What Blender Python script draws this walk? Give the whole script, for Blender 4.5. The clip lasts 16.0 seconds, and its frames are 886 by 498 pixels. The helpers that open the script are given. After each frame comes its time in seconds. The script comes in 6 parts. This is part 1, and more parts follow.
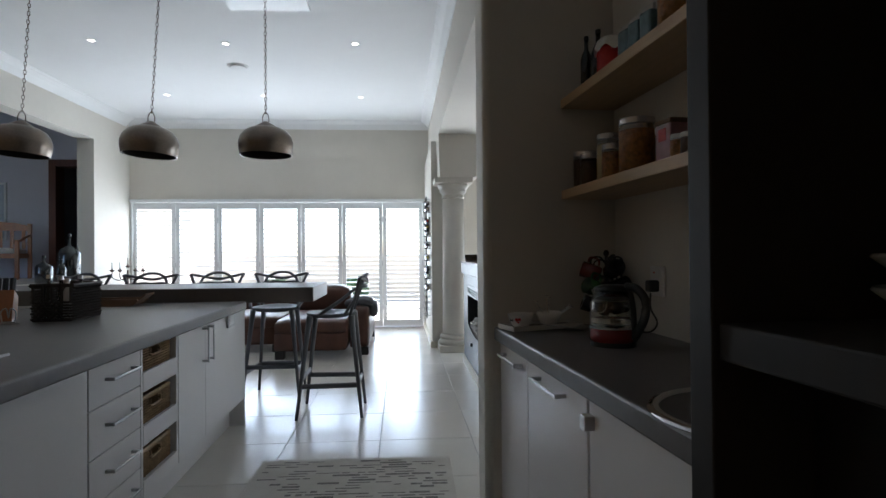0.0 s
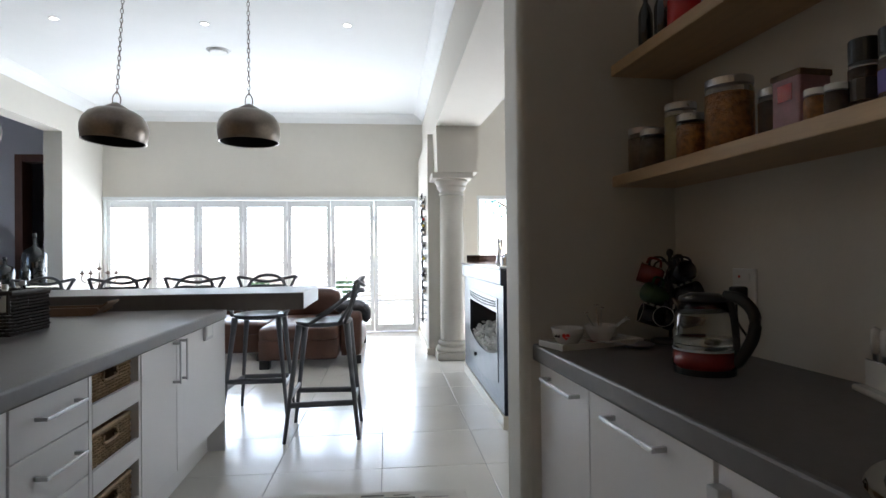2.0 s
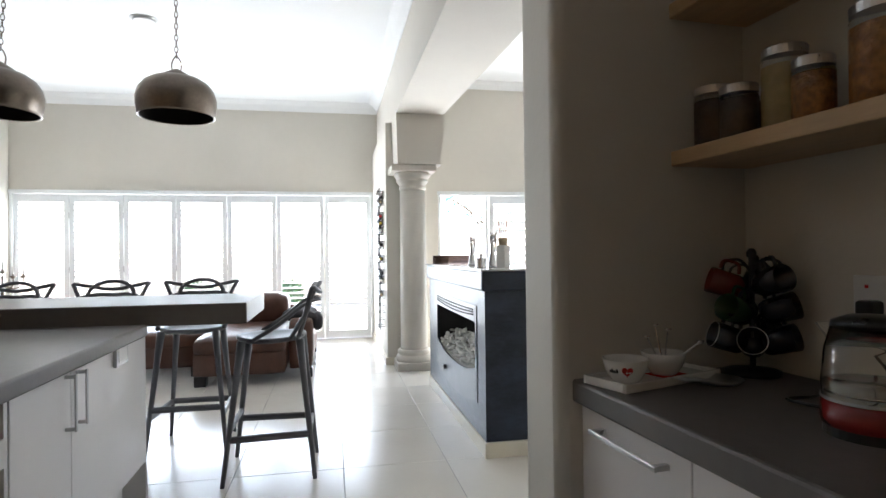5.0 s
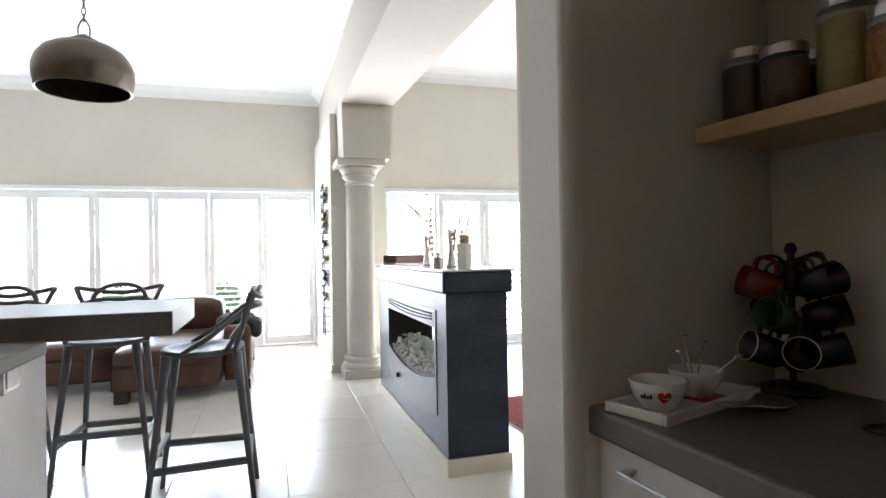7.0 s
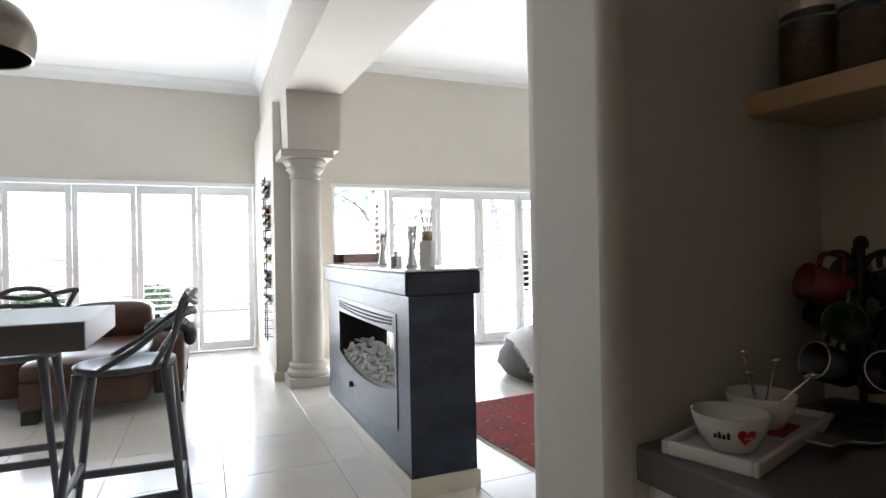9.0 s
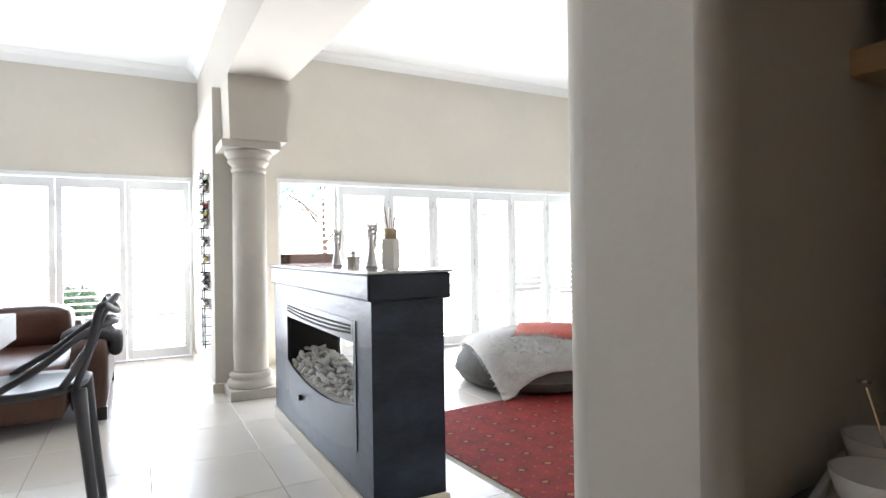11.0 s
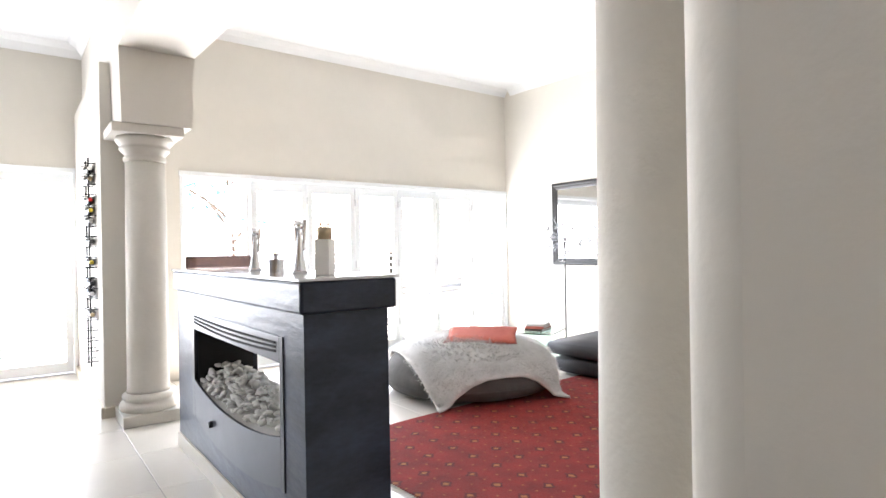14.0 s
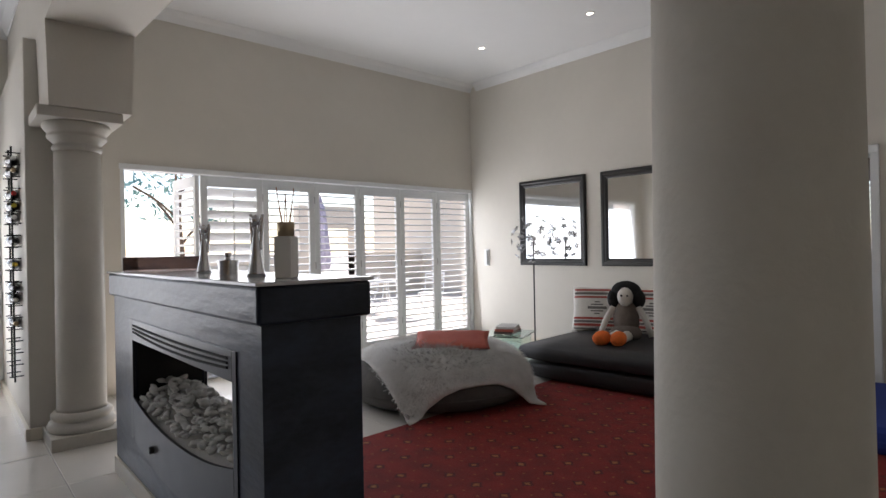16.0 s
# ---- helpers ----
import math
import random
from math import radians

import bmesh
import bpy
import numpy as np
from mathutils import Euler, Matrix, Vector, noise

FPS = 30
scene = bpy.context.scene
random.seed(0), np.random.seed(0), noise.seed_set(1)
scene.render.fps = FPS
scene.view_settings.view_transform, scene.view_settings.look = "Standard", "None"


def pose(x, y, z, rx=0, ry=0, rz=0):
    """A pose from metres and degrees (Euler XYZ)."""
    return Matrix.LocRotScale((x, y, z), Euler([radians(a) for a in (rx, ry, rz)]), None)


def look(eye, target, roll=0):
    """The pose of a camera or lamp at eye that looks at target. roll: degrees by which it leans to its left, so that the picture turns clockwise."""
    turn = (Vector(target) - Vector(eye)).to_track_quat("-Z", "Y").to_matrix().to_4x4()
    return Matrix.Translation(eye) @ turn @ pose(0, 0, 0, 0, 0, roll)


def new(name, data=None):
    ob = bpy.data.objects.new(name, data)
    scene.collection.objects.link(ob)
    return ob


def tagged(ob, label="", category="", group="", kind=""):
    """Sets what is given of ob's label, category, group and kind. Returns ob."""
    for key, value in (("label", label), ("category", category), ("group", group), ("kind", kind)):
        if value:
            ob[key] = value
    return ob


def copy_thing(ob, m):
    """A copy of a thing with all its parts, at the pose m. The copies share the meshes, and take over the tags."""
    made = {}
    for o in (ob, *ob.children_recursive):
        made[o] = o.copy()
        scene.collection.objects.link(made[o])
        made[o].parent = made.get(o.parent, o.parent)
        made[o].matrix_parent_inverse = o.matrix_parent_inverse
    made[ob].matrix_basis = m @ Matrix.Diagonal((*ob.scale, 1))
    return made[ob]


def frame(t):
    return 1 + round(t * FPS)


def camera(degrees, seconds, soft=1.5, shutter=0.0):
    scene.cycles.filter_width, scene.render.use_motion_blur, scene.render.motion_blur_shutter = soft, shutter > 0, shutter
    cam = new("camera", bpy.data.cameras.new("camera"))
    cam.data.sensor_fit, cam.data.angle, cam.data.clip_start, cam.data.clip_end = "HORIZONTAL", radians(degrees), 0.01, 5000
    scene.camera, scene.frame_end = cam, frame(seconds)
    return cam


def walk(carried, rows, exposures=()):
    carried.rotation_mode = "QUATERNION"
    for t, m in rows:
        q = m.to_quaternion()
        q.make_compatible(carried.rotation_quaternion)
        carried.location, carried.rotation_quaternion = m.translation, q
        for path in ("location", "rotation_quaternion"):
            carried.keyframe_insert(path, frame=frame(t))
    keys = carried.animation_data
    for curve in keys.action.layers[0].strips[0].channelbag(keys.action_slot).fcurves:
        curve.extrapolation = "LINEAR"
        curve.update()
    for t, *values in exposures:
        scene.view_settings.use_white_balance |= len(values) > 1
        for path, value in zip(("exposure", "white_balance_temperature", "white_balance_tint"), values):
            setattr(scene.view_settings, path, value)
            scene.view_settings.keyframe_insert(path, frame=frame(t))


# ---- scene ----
# The camera and its walk
cam = camera(76.2, 16.0)
PATH = [
    (0, (0.525, 0.098, 1.268), (0.672, 2.093, 1.282), -0.5),
    (0.5, (0.49, 0.226, 1.27), (0.648, 2.22, 1.287), -0.6),
    (1, (0.46, 0.338, 1.272), (0.63, 2.331, 1.288), -0.6),
    (1.5, (0.434, 0.455, 1.267), (0.62, 2.446, 1.284), -0.6),
    (2, (0.413, 0.594, 1.265), (0.611, 2.584, 1.282), -0.6),
    (2.5, (0.389, 0.721, 1.27), (0.604, 2.709, 1.287), -0.6),
    (3, (0.381, 0.821, 1.267), (0.617, 2.807, 1.284), -0.7),
    (3.5, (0.37, 0.926, 1.271), (0.634, 2.908, 1.287), -0.7),
    (4, (0.353, 1.022, 1.273), (0.65, 2.999, 1.289), -0.7),
    (6.5, (0.293, 1.467, 1.27), (0.833, 3.392, 1.28), -0.9),
    (7, (0.293, 1.548, 1.267), (0.881, 3.459, 1.278), -1.0),
    (7.5, (0.292, 1.647, 1.269), (0.926, 3.544, 1.279), -0.9),
    (8, (0.284, 1.73, 1.271), (0.968, 3.61, 1.279), -1.0),
    (8.5, (0.279, 1.801, 1.264), (1.012, 3.662, 1.272), -1.1),
    (9, (0.287, 1.872, 1.262), (1.066, 3.714, 1.267), -1.1),
    (11.5, (0.317, 2.26, 1.256), (1.32, 3.99, 1.262), -0.9),
    (12, (0.32, 2.31, 1.263), (1.374, 4.01, 1.268), -1.0),
    (12.5, (0.326, 2.37, 1.263), (1.425, 4.041, 1.267), -1.0),
    (13, (0.337, 2.435, 1.261), (1.479, 4.077, 1.263), -1.1),
    (13.5, (0.361, 2.513, 1.259), (1.538, 4.13, 1.26), -1.0),
    (14, (0.373, 2.586, 1.268), (1.587, 4.175, 1.268), -1.0),
    (14.5, (0.39, 2.659, 1.267), (1.638, 4.222, 1.267), -1.1),
    (15, (0.414, 2.728, 1.263), (1.691, 4.268, 1.264), -1.1),
    (15.5, (0.448, 2.803, 1.262), (1.75, 4.321, 1.262), -1.0),
    (16, (0.489, 2.879, 1.261), (1.818, 4.373, 1.261), -1.1),
]
EXPOSURES = [
    (0, 1.6, 5850, 11), (0.5, 1.85, 5850, 11), (1.5, 2.2, 5950, 12), (4, 2.4, 6150, 13), (7, 2.65, 6300, 14), (8, 2.4, 6300, 15), (9, 2.3, 6300, 15), (11.5, 2.8, 6300, 15),
    (12.5, 3.05, 6450, 17), (13.5, 3.2, 6450, 17), (14, 2.95, 6450, 18), (14.5, 2.45, 6500, 18), (15, 1.8, 6450, 18), (15.5, 1.18, 6500, 19), (16, 0.88, 6550, 19),
]
walk(cam, [(t, look(eye, target, roll)) for t, eye, target, roll in PATH], EXPOSURES)

# Daylight: the sky, one sun, and the sky's light in the two door openings
SUN_EL, SUN_AZ = 52.0, 12.0
world = bpy.data.worlds.new("world")
scene.world = world
world.use_nodes = True
sky = world.node_tree.nodes.new("ShaderNodeTexSky")
sky.sky_type = "NISHITA"
sky.sun_disc = False
sky.sun_elevation, sky.sun_rotation = radians(SUN_EL), radians(SUN_AZ)
back = world.node_tree.nodes["Background"]
back.inputs[1].default_value = 0.15
world.node_tree.links.new(sky.outputs[0], back.inputs[0])
sun = new("sun", bpy.data.lights.new("sun", "SUN"))
sun.data.energy, sun.data.angle, sun.data.color = 5.0, radians(0.6), (1.0, 0.95, 0.88)
sun_way = Vector((math.sin(radians(SUN_AZ)) * math.cos(radians(SUN_EL)), math.cos(radians(SUN_AZ)) * math.cos(radians(SUN_EL)), math.sin(radians(SUN_EL))))
sun.matrix_world = look(sun_way * 20, (0, 0, 0))


def opening_light(x0, x1, y, z0, z1, watts, up=0.0):
    lamp = new("sky_light", bpy.data.lights.new("sky_light", "AREA"))
    lamp.data.shape, lamp.data.size, lamp.data.size_y = "RECTANGLE", x1 - x0, z1 - z0
    lamp.data.energy, lamp.data.color = watts, (0.86, 0.95, 1.0)
    lamp.matrix_world = look(((x0 + x1) / 2, y, (z0 + z1) / 2), ((x0 + x1) / 2, y - 1, (z0 + z1) / 2 + up))


opening_light(-3.8, 0.8, 9.74, 0.15, 2.05, 46, 0.3)
opening_light(1.85, 6.2, 8.63, 0.15, 1.95, 27, 0.1)
opening_light(-7.6, -5.6, 4.05, 1.6, 3.0, 19)


# ---- materials ----
def material(name, color, rough=0.5, metal=0.0, vary=0.06, scale=6.0, bump=0.0, bump_scale=60.0, spec=0.5, coat=0.0, stretch=(1, 1, 1), second=None, each=0.0):
    """A surface with variation at two scales, fine relief, and, with each, a tone of its own for every object."""
    m = bpy.data.materials.new(name)
    m.use_nodes = True
    nt = m.node_tree
    n, l = nt.nodes, nt.links
    b = n["Principled BSDF"]
    co = n.new("ShaderNodeTexCoord")
    mp = n.new("ShaderNodeMapping")
    mp.inputs["Scale"].default_value = stretch
    l.new(co.outputs["Object"], mp.inputs[0])
    big = n.new("ShaderNodeTexNoise")
    big.inputs["Scale"].default_value, big.inputs["Detail"].default_value = scale, 4
    l.new(mp.outputs[0], big.inputs["Vector"])
    fine = n.new("ShaderNodeTexNoise")
    fine.inputs["Scale"].default_value, fine.inputs["Detail"].default_value = scale * 9, 3
    l.new(mp.outputs[0], fine.inputs["Vector"])
    add = n.new("ShaderNodeMath")
    add.operation = "MULTIPLY_ADD"
    add.inputs[1].default_value = 0.35
    l.new(fine.outputs[0], add.inputs[0])
    l.new(big.outputs[0], add.inputs[2])
    last = add.outputs[0]
    if each:
        info = n.new("ShaderNodeObjectInfo")
        plus = n.new("ShaderNodeMath")
        plus.operation = "MULTIPLY_ADD"
        plus.inputs[1].default_value = each
        l.new(info.outputs["Random"], plus.inputs[0])
        l.new(last, plus.inputs[2])
        last = plus.outputs[0]
    ramp = n.new("ShaderNodeValToRGB")
    c2 = second or tuple(min(1, c * (1 + vary)) for c in color)
    c1 = color if second else tuple(c * (1 - vary) for c in color)
    ramp.color_ramp.elements[0].position, ramp.color_ramp.elements[1].position = 0.4, 0.95
    ramp.color_ramp.elements[0].color, ramp.color_ramp.elements[1].color = (*c1, 1), (*c2, 1)
    l.new(last, ramp.inputs[0])
    l.new(ramp.outputs[0], b.inputs["Base Color"])
    rr = n.new("ShaderNodeMapRange")
    rr.inputs[3].default_value, rr.inputs[4].default_value = max(0.02, rough - 0.06), min(1, rough + 0.06)
    l.new(big.outputs[0], rr.inputs[0])
    l.new(rr.outputs[0], b.inputs["Roughness"])
    b.inputs["Metallic"].default_value = metal
    b.inputs["Specular IOR Level"].default_value = spec
    b.inputs["Coat Weight"].default_value = coat
    if bump:
        tex = n.new("ShaderNodeTexNoise")
        tex.inputs["Scale"].default_value, tex.inputs["Detail"].default_value = bump_scale, 4
        l.new(mp.outputs[0], tex.inputs["Vector"])
        bp = n.new("ShaderNodeBump")
        bp.inputs["Strength"].default_value, bp.inputs["Distance"].default_value = bump, 0.01
        l.new(tex.outputs[0], bp.inputs["Height"])
        l.new(bp.outputs[0], b.inputs["Normal"])
    return m


def glass(name, tint=(1, 1, 1), rough=0.0):
    m = bpy.data.materials.new(name)
    m.use_nodes = True
    b = m.node_tree.nodes["Principled BSDF"]
    b.inputs["Base Color"].default_value = (*tint, 1)
    b.inputs["Transmission Weight"].default_value, b.inputs["Roughness"].default_value, b.inputs["IOR"].default_value = 1.0, rough, 1.45
    return m


WALL = material("cream_plaster", (0.662, 0.626, 0.558), 0.75, vary=0.035, scale=1.3, bump=0.12, bump_scale=45)
# assumed brown for unseen kitchen walls, chosen to throw warm light into the niche
BOUNCE_WALL = material("warm_bounce_brown", (0.60, 0.40, 0.22), 0.7, vary=0.06, scale=1.3)
# near-black brown: the side room's dimness is put into the wall colour
DIM_WALL = material("dimmed_umber_wall", (0.075, 0.058, 0.05), 0.6, vary=0.12, scale=1.3)
HALL_WALL = material("pale_lilac_plaster", (0.64, 0.63, 0.68), 0.75, vary=0.03, scale=1.3)
CEILING = material("white_ceiling_paint", (0.82, 0.82, 0.81), 0.8, vary=0.02, scale=1.0, bump=0.04)
CORNICE = material("white_plaster_cornice", (0.80, 0.80, 0.79), 0.6, vary=0.02)
COLUMN = material("cast_stone", (0.60, 0.565, 0.50), 0.7, vary=0.06, scale=5, bump=0.12, bump_scale=70)
TILE = material("polished_porcelain", (0.70, 0.665, 0.60), 0.2, vary=0.03, scale=2.5, spec=0.6, each=0.15)
GROUT = material("grout", (0.36, 0.34, 0.31), 0.85, scale=20)
SKIRT = material("stone_skirting", (0.66, 0.60, 0.49), 0.4, vary=0.05)
CEMENT = material("grey_cement_worktop", (0.12, 0.106, 0.098), 0.42, vary=0.22, scale=3.0, bump=0.03)
STAINED = material("black_stained_board", (0.030, 0.025, 0.022), 0.62, vary=0.25, scale=3, spec=0.25)
CABINET = material("white_satin_board", (0.80, 0.78, 0.78), 0.33, vary=0.015, scale=2)
SHUTTER = material("white_shutter_paint", (0.78, 0.80, 0.80), 0.4, vary=0.02)
STEEL = material("brushed_steel", (0.55, 0.55, 0.56), 0.3, metal=1.0, vary=0.06, scale=30, stretch=(1, 14, 1))
CHROME = material("chrome", (0.75, 0.75, 0.76), 0.08, metal=1.0, vary=0.02)
PLASTIC = material("graphite_plastic", (0.105, 0.105, 0.115), 0.42, vary=0.06, scale=8)
PEWTER = material("antique_pewter", (0.22, 0.185, 0.155), 0.31, metal=0.9, vary=0.3, scale=7, bump=0.06, bump_scale=30)
PEWTER_IN = material("dark_bronze_lining", (0.05, 0.045, 0.04), 0.5, metal=0.6, vary=0.2)
SLATE = material("black_slate_plaster", (0.003, 0.0045, 0.009), 0.36, vary=0.6, scale=3.2, bump=0.4, bump_scale=11, spec=0.32, stretch=(1, 0.6, 2.2), second=(0.026, 0.036, 0.064))
FIREBOX = material("black_enamel", (0.012, 0.014, 0.019), 0.35, vary=0.2, scale=6)
SOOT = material("firebox_lining", (0.012, 0.012, 0.012), 0.8, vary=0.3)
LEATHER = material("brown_leather", (0.085, 0.033, 0.019), 0.38, vary=0.3, scale=5, bump=0.2, bump_scale=90)
BLACK_LEATHER = material("black_suede", (0.018, 0.016, 0.016), 0.6, vary=0.25, scale=5, bump=0.15, bump_scale=80)
BLACK = material("black_lacquer", (0.015, 0.013, 0.012), 0.35, vary=0.2)
FUR = material("grey_white_fur", (0.66, 0.645, 0.62), 0.95, vary=0.25, scale=9, bump=0.9, bump_scale=70, second=(0.86, 0.85, 0.83))
POUF = material("charcoal_felt", (0.10, 0.095, 0.09), 0.9, vary=0.2, scale=12, bump=0.4, bump_scale=150)
RED_CLOTH = material("striped_terracotta_cloth", (0.36, 0.06, 0.04), 0.85, vary=0.3, scale=3, stretch=(14, 1, 1), bump=0.2, second=(0.52, 0.15, 0.10))
WHITE_CLOTH = material("cream_cotton", (0.68, 0.64, 0.58), 0.9, vary=0.08, scale=20, bump=0.2)
GREY_CLOTH = material("dark_grey_wool", (0.075, 0.07, 0.075), 0.95, vary=0.3, scale=14, bump=0.5, bump_scale=60)
KILIM_RED = material("red_woven_stripe", (0.42, 0.08, 0.06), 0.9, vary=0.2, scale=30)
KILIM_GREY = material("grey_woven_stripe", (0.17, 0.155, 0.14), 0.9, vary=0.2, scale=30)
ORANGE = material("orange_knit", (0.85, 0.18, 0.03), 0.9, vary=0.15, scale=25, bump=0.4)
DOLL = material("taupe_doll_cloth", (0.16, 0.13, 0.11), 0.9, vary=0.2, scale=25, bump=0.3)
YARN = material("dark_brown_yarn", (0.012, 0.010, 0.010), 0.9, vary=0.4, scale=40, bump=0.8)
PINE = material("pale_pine", (0.50, 0.33, 0.175), 0.45, vary=0.14, scale=3, stretch=(12, 1, 12), bump=0.05)
OAK = material("orange_varnished_pine", (0.36, 0.135, 0.045), 0.35, vary=0.25, scale=4, stretch=(10, 10, 1))
MAHOGANY = material("dark_varnished_wood", (0.11, 0.035, 0.018), 0.35, vary=0.3, scale=4, stretch=(10, 10, 1))
TRAY_WOOD = material("worn_wood_tray", (0.20, 0.115, 0.065), 0.5, vary=0.25, scale=6, stretch=(1, 8, 1))
WICKER = material("natural_willow", (0.38, 0.27, 0.155), 0.6, vary=0.35, scale=30, bump=0.2, each=0.3)
DARK_WICKER = material("espresso_wicker", (0.022, 0.015, 0.012), 0.5, vary=0.4, scale=30, each=0.2)
CERAMIC = material("white_glazed_ceramic", (0.76, 0.74, 0.70), 0.15, vary=0.03, scale=5, coat=0.3)
RED_GLAZE = material("red_glaze", (0.45, 0.02, 0.018), 0.25, vary=0.12)
GREEN_GLAZE = material("green_glaze", (0.02, 0.065, 0.02), 0.25, vary=0.15)
NAVY_GLAZE = material("navy_glaze", (0.012, 0.014, 0.022), 0.2, vary=0.15)
ORANGE_GLAZE = material("orange_red_glaze", (0.14, 0.016, 0.008), 0.25, vary=0.15)
SILVER = material("polished_pewter", (0.62, 0.62, 0.63), 0.22, metal=1.0, vary=0.08, scale=14)
GOLD = material("brushed_bronze", (0.36, 0.28, 0.18), 0.3, metal=1.0, vary=0.1)
IRON = material("black_iron", (0.02, 0.02, 0.02), 0.5, metal=0.5, vary=0.3)
GLASS = glass("clear_glass", (0.97, 0.985, 0.98))
GREEN_GLASS = glass("aqua_edge_glass", (0.80, 0.94, 0.92))
DARK_GLASS = material("dark_bottle_glass", (0.008, 0.010, 0.010), 0.08, vary=0.3, coat=0.5)
SMOKE = material("smoked_glass", (0.06, 0.045, 0.04), 0.1, vary=0.2)
SMOKE_GLASS = glass("smoked_brown_glass", (0.17, 0.135, 0.125))
MIRROR = material("mirror_silvering", (0.86, 0.87, 0.87), 0.02, metal=1.0, vary=0.0)
CORN = material("orange_pasta", (0.55, 0.24, 0.06), 0.7, vary=0.5, scale=60, bump=0.8, bump_scale=80)
FLOUR = material("pale_yellow_meal", (0.55, 0.42, 0.20), 0.9, vary=0.2, scale=40, bump=0.3)
SPICE = material("brown_spice", (0.13, 0.07, 0.035), 0.8, vary=0.4, scale=60, bump=0.5)
BLACK_PLASTIC = material("black_plastic", (0.014, 0.014, 0.014), 0.3, vary=0.15)
KETTLE_RED = material("red_translucent_base", (0.20, 0.012, 0.010), 0.25, vary=0.15)
PINK_TIN = material("pink_printed_tin", (0.40, 0.20, 0.21), 0.35, vary=0.25, scale=25)
TEAL_PACK = material("teal_printed_foil", (0.10, 0.16, 0.17), 0.35, vary=0.4, scale=30)
LABEL = material("printed_paper_label", (0.55, 0.53, 0.50), 0.6, vary=0.1, scale=30)
PURPLE_LABEL = material("purple_paper_label", (0.12, 0.08, 0.30), 0.5, vary=0.1)
PEBBLE = material("white_river_pebble", (0.60, 0.585, 0.55), 0.6, vary=0.15, scale=12, bump=0.08, each=0.5)
SWITCH = material("white_switch_plastic", (0.75, 0.75, 0.74), 0.35, vary=0.01)
LAMP_ON = material("spot_lens", (0.9, 0.9, 0.88), 0.3)
PAVING = material("pale_sandstone_paving", (0.52, 0.48, 0.42), 0.8, vary=0.12, scale=3, each=0.2)
LAWN = material("dry_lawn", (0.11, 0.13, 0.05), 0.95, vary=0.3, scale=5)
GARDEN_WALL = material("painted_garden_wall", (0.66, 0.60, 0.50), 0.8, vary=0.05, scale=1.5, bump=0.1)
LEAF = material("green_leaf", (0.06, 0.12, 0.05), 0.5, vary=0.4, scale=15)
LEAF2 = material("blue_green_leaf", (0.12, 0.27, 0.24), 0.5, vary=0.4, scale=15)
BARK = material("bark", (0.12, 0.085, 0.06), 0.9, vary=0.3, scale=10, bump=0.5)
PURPLE_CANVAS = material("faded_purple_canvas", (0.42, 0.40, 0.50), 0.9, vary=0.15)
NAVY = material("deep_blue_bedspread", (0.012, 0.035, 0.22), 0.8, vary=0.2, scale=4, bump=0.3, bump_scale=20)


def pattern_rug():
    """A red rug with rows of small motifs in dark and straw tones."""
    m = material("red_afghan_wool", (0.225, 0.018, 0.013), 0.95, vary=0.3, scale=7, bump=0.5, bump_scale=220)
    nt = m.node_tree
    n, l = nt.nodes, nt.links
    b = n["Principled BSDF"]
    base = b.inputs["Base Color"].links[0].from_socket
    co = n.new("ShaderNodeTexCoord")
    out = base
    for scale, lo, hi, colour, shift in ((5.2, 0.20, 0.24, (0.030, 0.012, 0.014), 0.0), (5.2, 0.09, 0.13, (0.50, 0.19, 0.05), 0.0), (10.4, 0.07, 0.10, (0.42, 0.16, 0.05), 0.5)):
        mp = n.new("ShaderNodeMapping")
        mp.inputs["Scale"].default_value, mp.inputs["Location"].default_value = (scale, scale, 1), (shift, shift, 0)
        l.new(co.outputs["Object"], mp.inputs[0])
        fr = n.new("ShaderNodeVectorMath")
        fr.operation = "FRACTION"
        l.new(mp.outputs[0], fr.inputs[0])
        sub = n.new("ShaderNodeVectorMath")
        sub.operation = "SUBTRACT"
        sub.inputs[1].default_value = (0.5, 0.5, 0)
        l.new(fr.outputs[0], sub.inputs[0])
        ab = n.new("ShaderNodeVectorMath")
        ab.operation = "ABSOLUTE"
        l.new(sub.outputs[0], ab.inputs[0])
        sep = n.new("ShaderNodeSeparateXYZ")
        l.new(ab.outputs[0], sep.inputs[0])
        add = n.new("ShaderNodeMath")
        l.new(sep.outputs[0], add.inputs[0])
        l.new(sep.outputs[1], add.inputs[1])
        noise_t = n.new("ShaderNodeTexNoise")
        noise_t.inputs["Scale"].default_value = 38
        l.new(co.outputs["Object"], noise_t.inputs["Vector"])
        wob = n.new("ShaderNodeMath")
        wob.operation = "MULTIPLY_ADD"
        wob.inputs[1].default_value = 0.22
        l.new(noise_t.outputs[0], wob.inputs[0])
        l.new(add.outputs[0], wob.inputs[2])
        rng = n.new("ShaderNodeMapRange")
        rng.inputs[1].default_value, rng.inputs[2].default_value, rng.inputs[3].default_value, rng.inputs[4].default_value = lo + 0.11, hi + 0.11, 0.55, 0.0
        l.new(wob.outputs[0], rng.inputs[0])
        mix = n.new("ShaderNodeMix")
        mix.data_type = "RGBA"
        l.new(rng.outputs[0], mix.inputs[0])
        l.new(out, mix.inputs[6])
        mix.inputs[7].default_value = (*colour, 1)
        out = mix.outputs[2]
    l.new(out, b.inputs["Base Color"])
    return m


